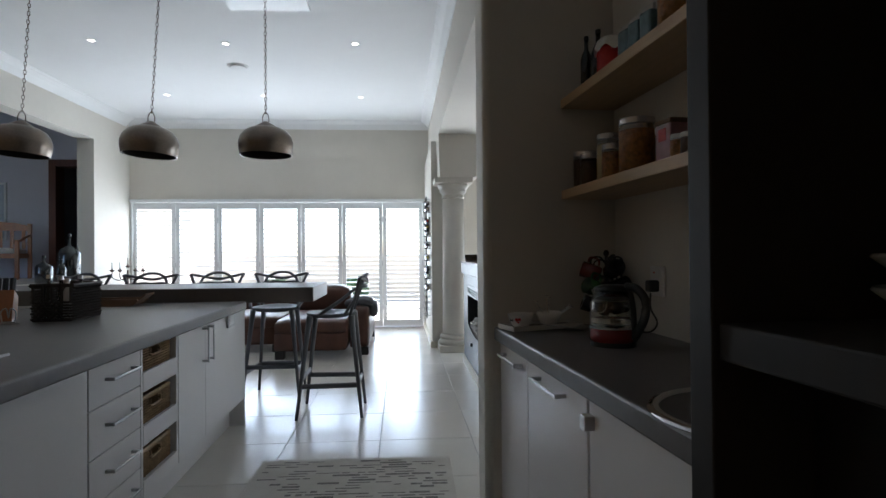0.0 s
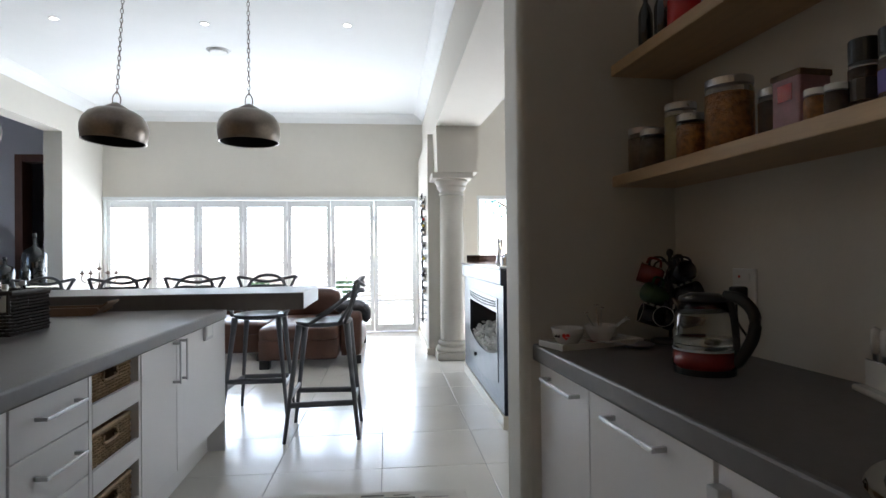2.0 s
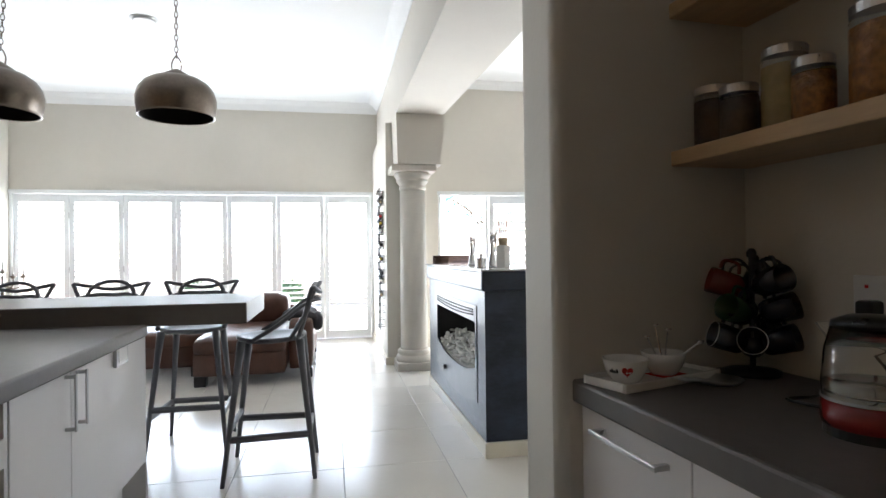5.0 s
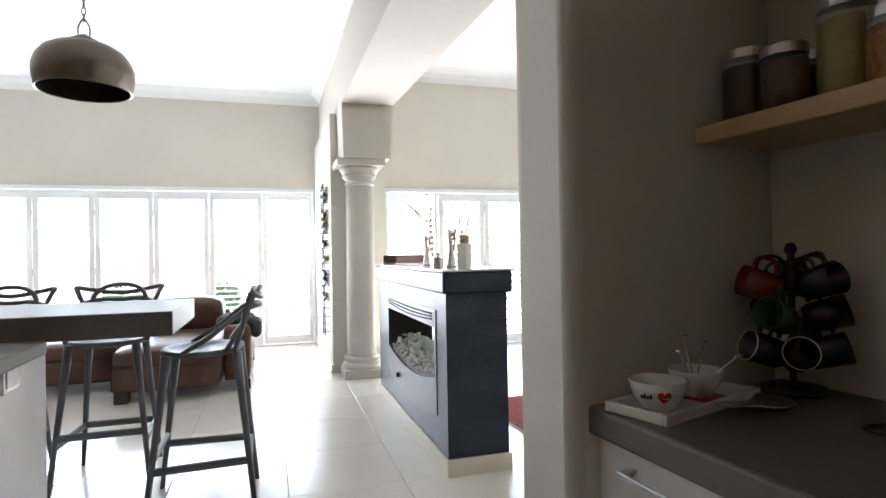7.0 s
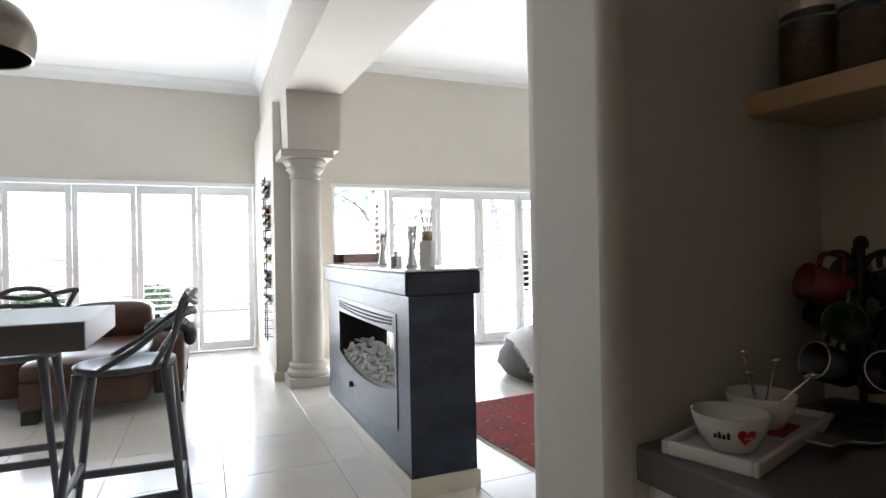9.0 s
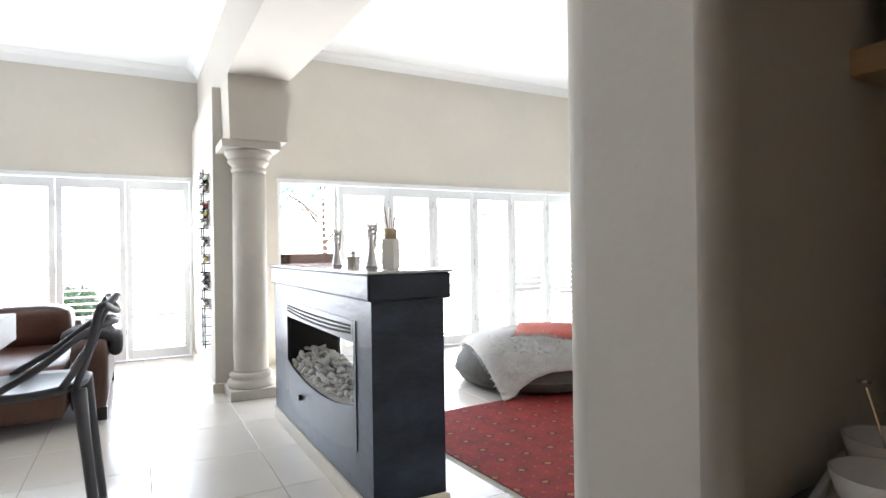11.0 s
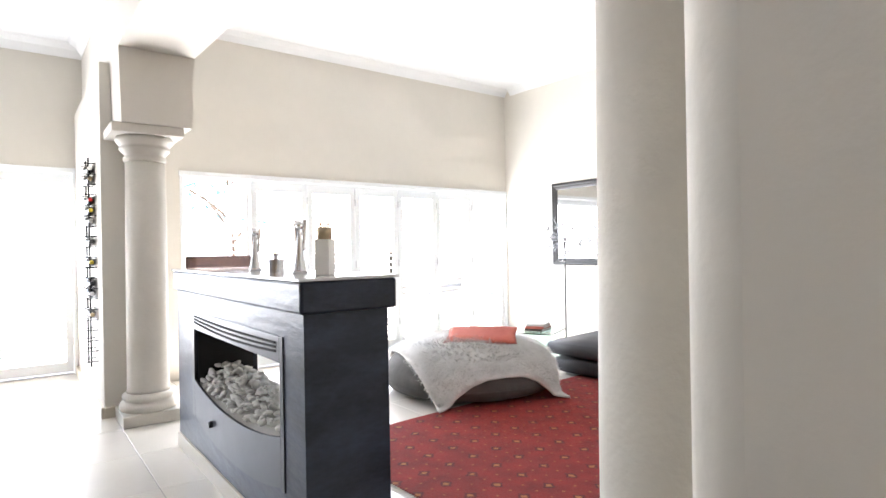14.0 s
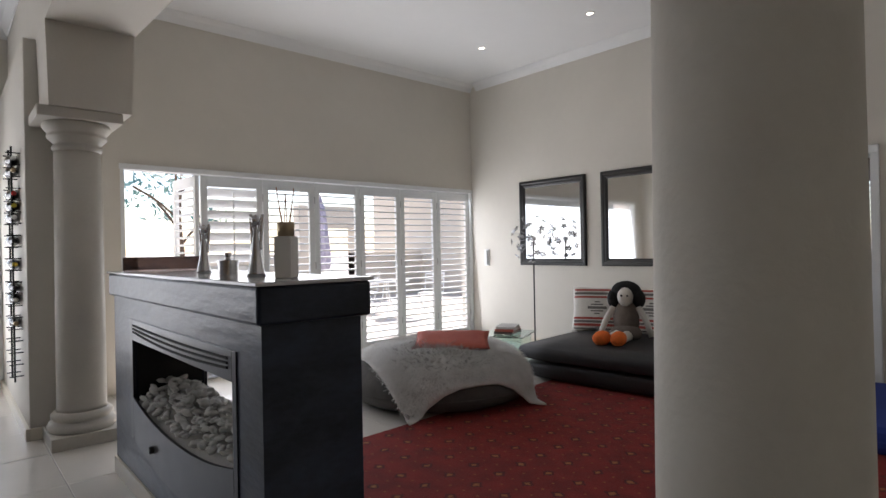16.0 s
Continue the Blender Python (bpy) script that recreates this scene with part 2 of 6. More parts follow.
RUG_RED = pattern_rug()
RUG_PALE = material("worn_ivory_wool", (0.52, 0.48, 0.42), 0.95, vary=0.2, scale=9, bump=0.4, bump_scale=200, second=(0.60, 0.57, 0.52))
RUG_PRINT = material("worn_grey_print", (0.20, 0.185, 0.17), 0.95, vary=0.5, scale=30)
CEMENT_PALE = material("pale_polished_cement", (0.50, 0.50, 0.50), 0.12, vary=0.08, scale=4)
YELLOW = material("yellow_foil", (0.60, 0.48, 0.05), 0.35, vary=0.1)
CRYSTAL = material("silvered_crystal", (0.50, 0.51, 0.53), 0.18, metal=0.8, vary=0.1)
SILVER_BLUE = material("pale_blue_canvas", (0.45, 0.50, 0.58), 0.6, vary=0.3, scale=3)


# ---- building blocks ----
def thing(name, label, category, at=(0, 0, 0), turn=0, group="", kind=""):
    ob = new(name)
    ob.matrix_basis = pose(*at, 0, 0, turn)
    return tagged(ob, label, category, group, kind)


def link(name, bm, mat, parent=None, label="", smooth=False, at=None):
    me = bpy.data.meshes.new(name)
    bm.normal_update()
    if smooth:
        for f in bm.faces:
            f.smooth = True
    bm.to_mesh(me)
    bm.free()
    for m in mat if isinstance(mat, (list, tuple)) else [mat]:
        me.materials.append(m)
    ob = new(name, me)
    ob.parent = parent
    if at:
        ob.location = at
    if label:
        tagged(ob, label)
    return ob


part = link


def share(name, me, parent, m):
    """Another object on a mesh that is already there."""
    ob = new(name, me)
    ob.parent = parent
    ob.matrix_basis = m
    return ob


def box(x0, x1, y0, y1, z0, z1, bevel=0.0, bm=None, seg=2):
    b = bm or bmesh.new()
    vs = [b.verts.new((x, y, z)) for x in (x0, x1) for y in (y0, y1) for z in (z0, z1)]
    fs = [b.faces.new([vs[i] for i in q]) for q in ((0, 1, 3, 2), (4, 6, 7, 5), (0, 4, 5, 1), (2, 3, 7, 6), (0, 2, 6, 4), (1, 5, 7, 3))]
    if bevel:
        es = list({e for f in fs for e in f.edges})
        bmesh.ops.bevel(b, geom=es, offset=bevel, segments=seg, affect="EDGES", profile=0.5)
    return b


def lathe(profile, steps=32, bm=None, at=(0, 0, 0)):
    """Turns (radius, height) pairs about z."""
    b = bm or bmesh.new()
    rings = []
    for r, z in profile:
        if r < 1e-5:
            rings.append([b.verts.new((at[0], at[1], at[2] + z))])
        else:
            rings.append([b.verts.new((at[0] + r * math.cos(2 * math.pi * i / steps), at[1] + r * math.sin(2 * math.pi * i / steps), at[2] + z)) for i in range(steps)])
    for p, q in zip(rings, rings[1:]):
        for i in range(steps):
            j = (i + 1) % steps
            if len(p) == 1 and len(q) == 1:
                continue
            if len(p) == 1:
                b.faces.new((p[0], q[j], q[i]))
            elif len(q) == 1:
                b.faces.new((p[i], p[j], q[0]))
            else:
                b.faces.new((p[i], p[j], q[j], q[i]))
    bmesh.ops.recalc_face_normals(b, faces=b.faces)
    return b


def tube(points, r=0.01, sides=8, bm=None, closed=False, flat=1.0):
    """A bar along a line; r may be a list; flat squeezes it upright."""
    b = bm or bmesh.new()
    pts = [Vector(p) for p in points]
    n = len(pts)
    rings = []
    up = Vector((0, 0, 1))
    for i, p in enumerate(pts):
        d = (pts[(i + 1) % n] - pts[i - 1]) if closed else (pts[min(i + 1, n - 1)] - pts[max(i - 1, 0)])
        d.normalize()
        a = d.cross(up)
        if a.length < 0.05:
            a = d.cross(Vector((0, 1, 0)))
        a.normalize()
        c = a.cross(d)
        rr = r[i] if isinstance(r, (list, tuple)) else r
        rings.append([b.verts.new(p + rr * (math.cos(2 * math.pi * k / sides) * a + flat * math.sin(2 * math.pi * k / sides) * c)) for k in range(sides)])
    for i in range(n if closed else n - 1):
        p, q = rings[i], rings[(i + 1) % n]
        for k in range(sides):
            b.faces.new((p[k], p[(k + 1) % sides], q[(k + 1) % sides], q[k]))
    if not closed:
        b.faces.new(rings[0][::-1])
        b.faces.new(rings[-1])
    bmesh.ops.recalc_face_normals(b, faces=b.faces)
    return b


def curve(points, n=8):
    """A smooth line through the points."""
    P = [Vector(p) for p in points]
    P = [2 * P[0] - P[1], *P, 2 * P[-1] - P[-2]]
    out = []
    for a, b, c, d in zip(P, P[1:], P[2:], P[3:]):
        for k in range(n):
            t = k / n
            out.append(0.5 * (2 * b + (c - a) * t + (2 * a - 5 * b + 4 * c - d) * t * t + (3 * b - a - 3 * c + d) * t ** 3))
    return out + [P[-2]]


def prism(outline, axis, a, b, bm=None):
    """An outline in two coordinates drawn out along the third axis from a to b."""
    m = bm or bmesh.new()

    def at(p, v):
        return {"x": (v, p[0], p[1]), "y": (p[0], v, p[1]), "z": (p[0], p[1], v)}[axis]

    lo, hi = [m.verts.new(at(p, a)) for p in outline], [m.verts.new(at(p, b)) for p in outline]
    n = len(outline)
    m.faces.new(lo[::-1])
    m.faces.new(hi)
    for i in range(n):
        m.faces.new((lo[i], lo[(i + 1) % n], hi[(i + 1) % n], hi[i]))
    bmesh.ops.recalc_face_normals(m, faces=m.faces)
    return m


def structure(name, bm, mat, label, smooth=False):
    return tagged(link(name, bm, mat, smooth=smooth), label, name.rstrip("_0123456789").replace("_", " "), kind="structure")


def wall_x(x0, x1, y0, y1, z1, holes=(), z0=0.0, bm=None):
    """A wall along x with rectangular openings (x0, x1, z0, z1) cut through it."""
    b = bm or bmesh.new()
    xs = sorted({x0, x1, *[h[0] for h in holes], *[h[1] for h in holes]})
    for a, c in zip(xs, xs[1:]):
        gaps = sorted((h[2], h[3]) for h in holes if h[0] <= a + 1e-6 and h[1] >= c - 1e-6)
        z = z0
        for g0, g1 in gaps:
            if g0 > z + 1e-4:
                box(a, c, y0, y1, z, g0, bm=b)
            z = g1
        if z < z1 - 1e-4:
            box(a, c, y0, y1, z, z1, bm=b)
    bmesh.ops.remove_doubles(b, verts=b.verts, dist=1e-4)
    return b


def wall_y(y0, y1, x0, x1, z1, holes=(), z0=0.0):
    b = wall_x(y0, y1, x0, x1, z1, holes, z0)
    for v in b.verts:
        v.co.x, v.co.y = v.co.y, v.co.x
    bmesh.ops.reverse_faces(b, faces=b.faces)
    return b


# ---- the large structure ----
YF = 9.80      # inner face of the kitchen's garden wall
YR = 8.69      # inner face of the lounge's garden wall
XL = -3.95     # inner face of the left wall
XR = 6.232     # inner face of the right wall
ZL, ZR = 3.515, 3.60  # ceilings of kitchen and lounge
HEAD, HEAD_R = 2.188, 2.09
BEAM = 2.774
structure("wall_north", wall_x(-4.19, 1.28, YF, YF + 0.25, 4.3, [(-3.93, 0.93, 0, HEAD)]), WALL, "cream plaster garden wall with a wide door opening")
structure("wall_lounge_north", wall_x(1.40, 6.49, YR, YR + 0.22, 4.3, [(1.735, 6.215, 0, HEAD_R)]), WALL, "cream plaster lounge wall with a wide door opening")
# out of view; its brown works as a warm reflector
structure("wall_kitchen_west", box(XL - 0.24, XL, -1.8, 3.2, 0, 4.3), BOUNCE_WALL, "unseen kitchen wall, coloured brown to bounce warm light")
structure("wall_west", wall_y(3.2, YF, XL - 0.24, XL, 4.3, [(5.2, 8.71, 0.9, 2.985)]), WALL, "cream plaster wall with a wide opening to the raised hall")
structure("wall_east", wall_y(2.93, YR, XR, XR + 0.23, 4.3, [(4.0, 4.9, 0, 2.0)]), WALL, "cream plaster lounge wall with a doorway")
b = prism([(0.893, 2.603), (1.62, 2.698), (1.62, 2.911), (0.893, 2.911)], "z", 0, 4.3)
for low, size in ((True, 0.036), (False, 0.085)):
    bmesh.ops.bevel(b, geom=[e for e in b.edges if all(v.co.x < 0.8935 and (v.co.y < 2.7) == low for v in e.verts) and abs(e.verts[0].co.z - e.verts[1].co.z) > 1 and (low or abs(e.verts[0].co.y - 2.911) < 0.001)], offset=size, segments=6, affect="EDGES", profile=0.5)
for f in b.faces:
    f.smooth = len(f.verts) == 4 and f.calc_area() < 0.1 * 4.3
structure("wall_stub", b, WALL, "cream plaster wall end with a rounded corner")
structure("wall_lounge_south", box(1.56, 6.49, 2.70, 2.865, 0, 4.3), WALL, "cream plaster wall of the lounge")
PIVOT = Matrix.Translation((0.935, 2.643, 0)) @ pose(0, 0, 0, 0, 0, 4.0) @ Matrix.Translation((-0.935, -2.643, 0))
b = box(1.53, 1.75, -2.2, 2.72, 0, 4.3)
bmesh.ops.transform(b, matrix=PIVOT, verts=b.verts)
structure("wall_kitchen_east", b, WALL, "cream plaster wall behind the worktop")
# unseen back wall, brown so that its bounce warms the niche
structure("wall_south", box(-4.2, 2.2, -2.0, -1.8, 0, 4.3), BOUNCE_WALL, "unseen kitchen wall, coloured brown to bounce warm light")
structure("wall_spur", box(0.93, 1.40, 7.68, YF, 0, BEAM, 0.008), WALL, "cream plaster pier carrying the wine rack")
structure("ceiling", box(-4.2, 1.05, -2.0, 10.0, ZL, ZL + 0.12), CEILING, "flat white painted kitchen ceiling")
structure("ceiling", box(1.48, 6.49, 2.7, 9.0, ZR, ZR + 0.12), CEILING, "flat white painted lounge ceiling")
structure("beam", prism([(1.004, 2.857), (1.675, 2.857), (1.522, 7.2), (1.46, YF), (1.004, YF)], "z", BEAM, 4.3), WALL, "cream plaster beam between kitchen and lounge")
structure("beam", box(1.004, 2.2, -1.8, 2.643, 3.3, 4.3), WALL, "cream plaster bulkhead above the worktop")


def cornice(name, a, c, z, inward, size=1.0):
    """A cove along a wall's foot line a to c, below the ceiling height z; inward points into the room."""
    d = (Vector(c) - Vector(a)).normalized()
    i = Vector(inward)
    prof = [(0, -0.135), (0.012, -0.135), (0.02, -0.12), (0.06, -0.06), (0.105, -0.024), (0.12, -0.018), (0.135, 0.0), (0, 0)]
    b = bmesh.new()
    ends = []
    for p in (a, c):
        ends.append([b.verts.new((p[0] + u * size * i.x, p[1] + u * size * i.y, z + w * size)) for u, w in prof])
    n = len(prof)
    for k in range(n):
        b.faces.new((ends[0][k], ends[0][(k + 1) % n], ends[1][(k + 1) % n], ends[1][k]))
    b.faces.new(ends[0][::-1])
    b.faces.new(ends[1])
    bmesh.ops.recalc_face_normals(b, faces=b.faces)
    return structure(name, b, CORNICE, "white plaster cove cornice")


E = 0.001
cornice("cornice", (XL, YF - E, 0), (1.004, YF - E, 0), ZL - E, (0, -1))
cornice("cornice", (XL + E, -1.8, 0), (XL + E, YF - 0.13, 0), ZL - 2 * E, (1, 0))
cornice("cornice", (1.004 - E, 2.93, 0), (1.004 - E, YF - 0.13, 0), ZL - 2 * E, (-1, 0))
cornice("cornice", (1.52, YR - E, 0), (XR, YR - E, 0), ZR - E, (0, -1), 0.72)
cornice("cornice", (XR - E, 2.93, 0), (XR - E, YR - 0.13, 0), ZR - 2 * E, (-1, 0), 0.72)
cornice("cornice", (1.52, 2.865 + E, 0), (XR - 0.13, 2.865 + E, 0), ZR - 3 * E, (0, 1), 0.72)


# ---- columns ----
def column(at, r, label, block):
    ob = thing("column", label, "column", at, group="lounge columns")
    s = r / 0.142
    part("plinth", box(-0.205 * s, 0.205 * s, -0.205 * s, 0.205 * s, 0, 0.085, 0.006), COLUMN, ob)
    part("base", lathe([(0, 0.085), (0.195 * s, 0.085), (0.203 * s, 0.105), (0.203 * s, 0.125), (0.192 * s, 0.147), (0.170 * s, 0.152), (0.168 * s, 0.162), (0.182 * s, 0.175), (0.184 * s, 0.195), (0.170 * s, 0.212), (0.155 * s, 0.218), (0, 0.218)], 48), COLUMN, ob, smooth=True)
    part("shaft", lathe([(0, 0.218), (0.153 * s, 0.218), (0.148 * s, 0.24), (0.146 * s, 0.9), (0.137 * s, 1.97), (0, 1.97)], 48), COLUMN, ob, smooth=True)
    part("capital", lathe([(r0, z0 + 0.04) for r0, z0 in [(0, 1.93), (0.137 * s, 1.93), (0.150 * s, 1.945), (0.150 * s, 1.965), (0.138 * s, 1.972), (0.140 * s, 1.985), (0.175 * s, 2.02), (0.178 * s, 2.035), (0.170 * s, 2.045), (0.178 * s, 2.058), (0.200 * s, 2.085), (0.204 * s, 2.105), (0.196 * s, 2.122), (0, 2.122)]], 48), COLUMN, ob, smooth=True)
    part("abacus", box(-0.25 * s, 0.24 * s, -0.22 * s, 0.22 * s, 2.162, 2.232, 0.006), COLUMN, ob)
    x0, x1, y0, y1 = block
    bm = box(x0, x1, y0, y1, 2.232, BEAM)
    for v in bm.verts:
        if v.co.z < 2.5:
            v.co.x *= 0.93
            v.co.y = v.co.y * 0.95
    part("impost_block", bm, WALL, ob)
    return ob


column((1.205, 7.46, 0), 0.142, "cream cast stone column with moulded capital and base", (-0.201, 0.315, -0.245, 0.22))
column((1.451, 3.221, 0), 0.148, "smooth cream cast stone column beside the wall end", (-0.30, 0.065, -0.22, 0.2))

# ---- skirting ----
def skirting(x0, x1, y0, y1):
    return structure("baseboard", box(x0, x1, y0, y1, 0, 0.085, 0.004), SKIRT, "cream stone skirting along the wall")


skirting(0.905, 0.93, 7.655, 9.79)
skirting(0.93, 1.0, 7.655, 7.68)
skirting(1.6, 6.21, 2.865, 2.88)
skirting(XR - 0.015, XR, 4.96, 8.68)
skirting(-3.95, -3.935, -1.8, 9.7)

# ---- folding shutter doors ----
SW = 0.564
slat_me = link("slat_pattern", box(-SW / 2, SW / 2, -0.031, 0.031, -0.0072, 0.0072, 0.0015, seg=1), SHUTTER).data
bpy.data.objects.remove(bpy.data.objects["slat_pattern"])
wide_me = link("slat_pattern", box(-SW / 2, SW / 2, -0.055, 0.055, -0.006, 0.006, 0.004, seg=1), SHUTTER).data
bpy.data.objects.remove(bpy.data.objects["slat_pattern"])


def shutter_door(at, turn, width, label, tilt=5, wide=False, head=HEAD, group="folding shutter doors"):
    """A door leaf with stiles, rails and louvres; its hinge stile's foot is at 'at'."""
    ob = thing("shutter_door", label, "door", at, turn, group)
    top = head - 0.045
    w = width - 0.006
    sx = (w - 0.126) / SW
    part("stile", box(0, 0.063, 0, 0.042, 0.02, top, 0.003), SHUTTER, ob)
    part("stile", box(w - 0.063, w, 0, 0.042, 0.02, top, 0.003), SHUTTER, ob)
    part("top_rail", box(0.063, w - 0.063, 0.002, 0.040, top - 0.105, top, 0.002), SHUTTER, ob)
    part("bottom_rail", box(0.063, w - 0.063, 0.002, 0.040, 0.02, 0.13, 0.002), SHUTTER, ob)
    z0, z1 = 0.13, top - 0.105
    pitch = 0.108 if wide else 0.0755
    n = int((z1 - z0) / pitch)
    for k in range(n):
        z = z0 + (k + 0.5) * (z1 - z0) / n
        share("slat", wide_me if wide else slat_me, ob, pose(w / 2, 0.021, z, tilt, 0, 0) @ Matrix.Diagonal((sx, 1, 1, 1)))
    part("tilt_rod", box(w / 2 - 0.005, w / 2 + 0.005, -0.022, -0.014, z0 + 0.05, z1 - 0.05), SHUTTER, ob) if wide else None
    for z in (0.35, 1.1, 1.85):
        part("hinge", lathe([(0, -0.04), (0.007, -0.04), (0.007, 0.04), (0, 0.04)], 10, at=(w + 0.003, -0.006, z)), STEEL, ob)
    return ob


def door_frame(name, x0, x1, y, head):
    ob = tagged(new(name), "white painted frame round the folding doors", "door frame", kind="structure")
    part("head", box(x0 - 0.02, x1 + 0.012, y - 0.025, y + 0.11, head - 0.04, head + 0.012, 0.004), SHUTTER, ob)
    part("jamb", box(x0 - 0.012, x0 + 0.022, y - 0.012, y + 0.10, 0, head - 0.04, 0.003), SHUTTER, ob)
    part("jamb", box(x1 - 0.022, x1 + 0.010, y - 0.012, y + 0.10, 0, head - 0.04, 0.003), SHUTTER, ob)
    part("track", box(x0 + 0.022, x1 - 0.022, y + 0.02, y + 0.09, 0.002, 0.014), STEEL, ob)
    return ob


door_frame("door_1", -3.93, 0.918, YF, HEAD)
door_frame("door_2", 1.735, 6.215, YR, HEAD_R)
for k in range(7):
    shutter_door((-3.915 + k * 0.6875, YF + 0.03, 0), 0, 0.6875, "white louvred folding door with open slats, closed")
for k in range(5):
    shutter_door((3.10 + k * 0.620, YR + 0.03, 0), 0, 0.620, "white louvred folding door with open slats, closed", head=HEAD_R)
shutter_door((2.45, YR + 0.03, 0), 0, 0.648, "white louvred folding door with wide slats tilted shut", -48, True, HEAD_R)
shutter_door((2.44, YR + 0.05, 0), 93, 0.62, "white louvred door leaf folded open to the patio", 6, False, HEAD_R)

# ---- raised hall beyond the left wall ----
structure("floor_hall", box(-8.2, -4.19, 4.0, 11.0, 0.78, 0.9), TILE, "cream tiled floor of the raised hall")
structure("trim", box(-4.2, -3.93, 5.2, 8.71, 0.88, 0.92, 0.006), SKIRT, "cream stone sill of the hall opening")
structure("wall_hall_north", wall_x(-8.2, -4.19, 10.4, 10.6, 4.3, [(-5.55, -4.62, 0.9, 2.93)], 0.78), HALL_WALL, "pale lilac plaster wall of the hall")
structure("wall_hall_west", box(-8.4, -8.2, 4.0, 12.6, 0.78, 4.3), HALL_WALL, "pale lilac plaster wall of the hall")
structure("wall_hall_south", wall_x(-8.2, -4.19, 3.8, 4.0, 4.3, [(-7.6, -5.6, 1.6, 3.0)], 0.78), HALL_WALL, "pale lilac plaster wall of the hall")
structure("wall_hall_east", box(-4.19, -4.0, 10.06, 12.7, 0, 4.3), GARDEN_WALL, "cream painted outer wall of the hall wing")
structure("ceiling_hall", box(-8.2, -4.19, 3.8, 12.6, 4.0, 4.12), CEILING, "flat white hall ceiling")
structure("wall_study", box(-8.2, -4.19, 12.5, 12.7, 0.78, 4.3), HALL_WALL, "dim wall of the room behind the hall")
structure("floor_study", box(-8.2, -4.19, 11.0, 12.6, 0.78, 0.9), MAHOGANY, "dark floor of the room behind the hall")
ob = tagged(new("door_3"), "dark varnished wooden door frame, standing open", "door frame", kind="structure")
part("jamb", box(-5.57, -5.45, 10.36, 10.62, 0.9, 2.95, 0.005), MAHOGANY, ob)
part("jamb", box(-4.72, -4.60, 10.36, 10.62, 0.9, 2.95, 0.005), MAHOGANY, ob)
part("head", box(-5.45, -4.72, 10.36, 10.62, 2.83, 2.95, 0.005), MAHOGANY, ob)
part("leaf", box(-4.78, -4.735, 10.62, 11.4, 0.91, 2.82, 0.004), MAHOGANY, ob)

# ---- side room beyond the lounge doorway ----
structure("floor_side_room", box(6.49, 10.5, 2.2, 6.0, -0.1, -0.004), MAHOGANY, "dark wooden floor of the side room")
# these walls carry the room's shade in their dark colour
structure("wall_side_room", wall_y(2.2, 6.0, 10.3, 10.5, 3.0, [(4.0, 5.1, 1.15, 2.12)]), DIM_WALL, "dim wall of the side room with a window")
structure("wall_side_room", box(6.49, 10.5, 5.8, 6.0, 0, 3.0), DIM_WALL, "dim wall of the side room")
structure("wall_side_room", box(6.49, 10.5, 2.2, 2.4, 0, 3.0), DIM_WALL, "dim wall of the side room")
structure("ceiling_side_room", box(6.49, 10.5, 2.2, 6.0, 3.0, 3.1), CEILING, "flat ceiling of the side room")
ob = tagged(new("door_4"), "white painted door frame of the side room", "door frame", kind="structure")
part("jamb", box(6.21, 6.51, 3.95, 4.01, 0, 1.98, 0.004), SHUTTER, ob)
part("jamb", box(6.21, 6.51, 4.89, 4.95, 0, 1.98, 0.004), SHUTTER, ob)
part("head", box(6.21, 6.51, 3.95, 4.95, 1.98, 2.05, 0.004), SHUTTER, ob)
ob = tagged(new("window_1"), "small window with blue-lit horizontal blind slats", "window", kind="structure")
part("window_frame", box(10.28, 10.33, 3.94, 4.0, 1.10, 2.17), SHUTTER, ob)
part("window_frame", box(10.28, 10.33, 5.1, 5.16, 1.10, 2.17), SHUTTER, ob)
part("window_sill", box(10.26, 10.34, 3.94, 5.16, 1.10, 1.15), SHUTTER, ob)
for k in range(10):
    part("slat", box(10.31, 10.345, 4.0, 5.1, 1.20 + k * 0.092, 1.232 + k * 0.092), SHUTTER, ob)
low = thing("low_table", "low round black table in the side room", "table", (6.95, 4.42, 0))
part("tabletop", lathe([(0, 0.31), (0.28, 0.31), (0.29, 0.32), (0.28, 0.335), (0, 0.335)], 32), BLACK, low)
part("pedestal", lathe([(0, 0), (0.16, 0), (0.15, 0.02), (0.05, 0.05), (0.045, 0.28), (0.1, 0.31), (0, 0.31)], 24), BLACK, low, smooth=True)
cnd = thing("pillar_candle", "thick white pillar candle on the low black table", "candle", (6.93, 4.38, 0.335))
part("wax", lathe([(0, 0), (0.065, 0), (0.067, 0.006), (0.066, 0.15), (0.058, 0.158), (0, 0.15)], 24), CERAMIC, cnd, smooth=True)
part("wick", tube([(0, 0, 0.149), (0.002, 0, 0.166)], 0.0015, 5), BLACK, cnd)
seat = thing("floor_cushion", "bright blue floor cushion by the side room door", "cushion", (5.2, 3.86, 0.012), 10)
part("pad", box(-0.7, 0.7, -0.4, 0.4, 0.0, 0.16, 0.05, seg=3), NAVY, seat)
part("piping", tube([(-0.7, -0.4, 0.08), (0.7, -0.4, 0.08), (0.7, 0.4, 0.08), (-0.7, 0.4, 0.08)], 0.008, 6, closed=True), NAVY, seat)

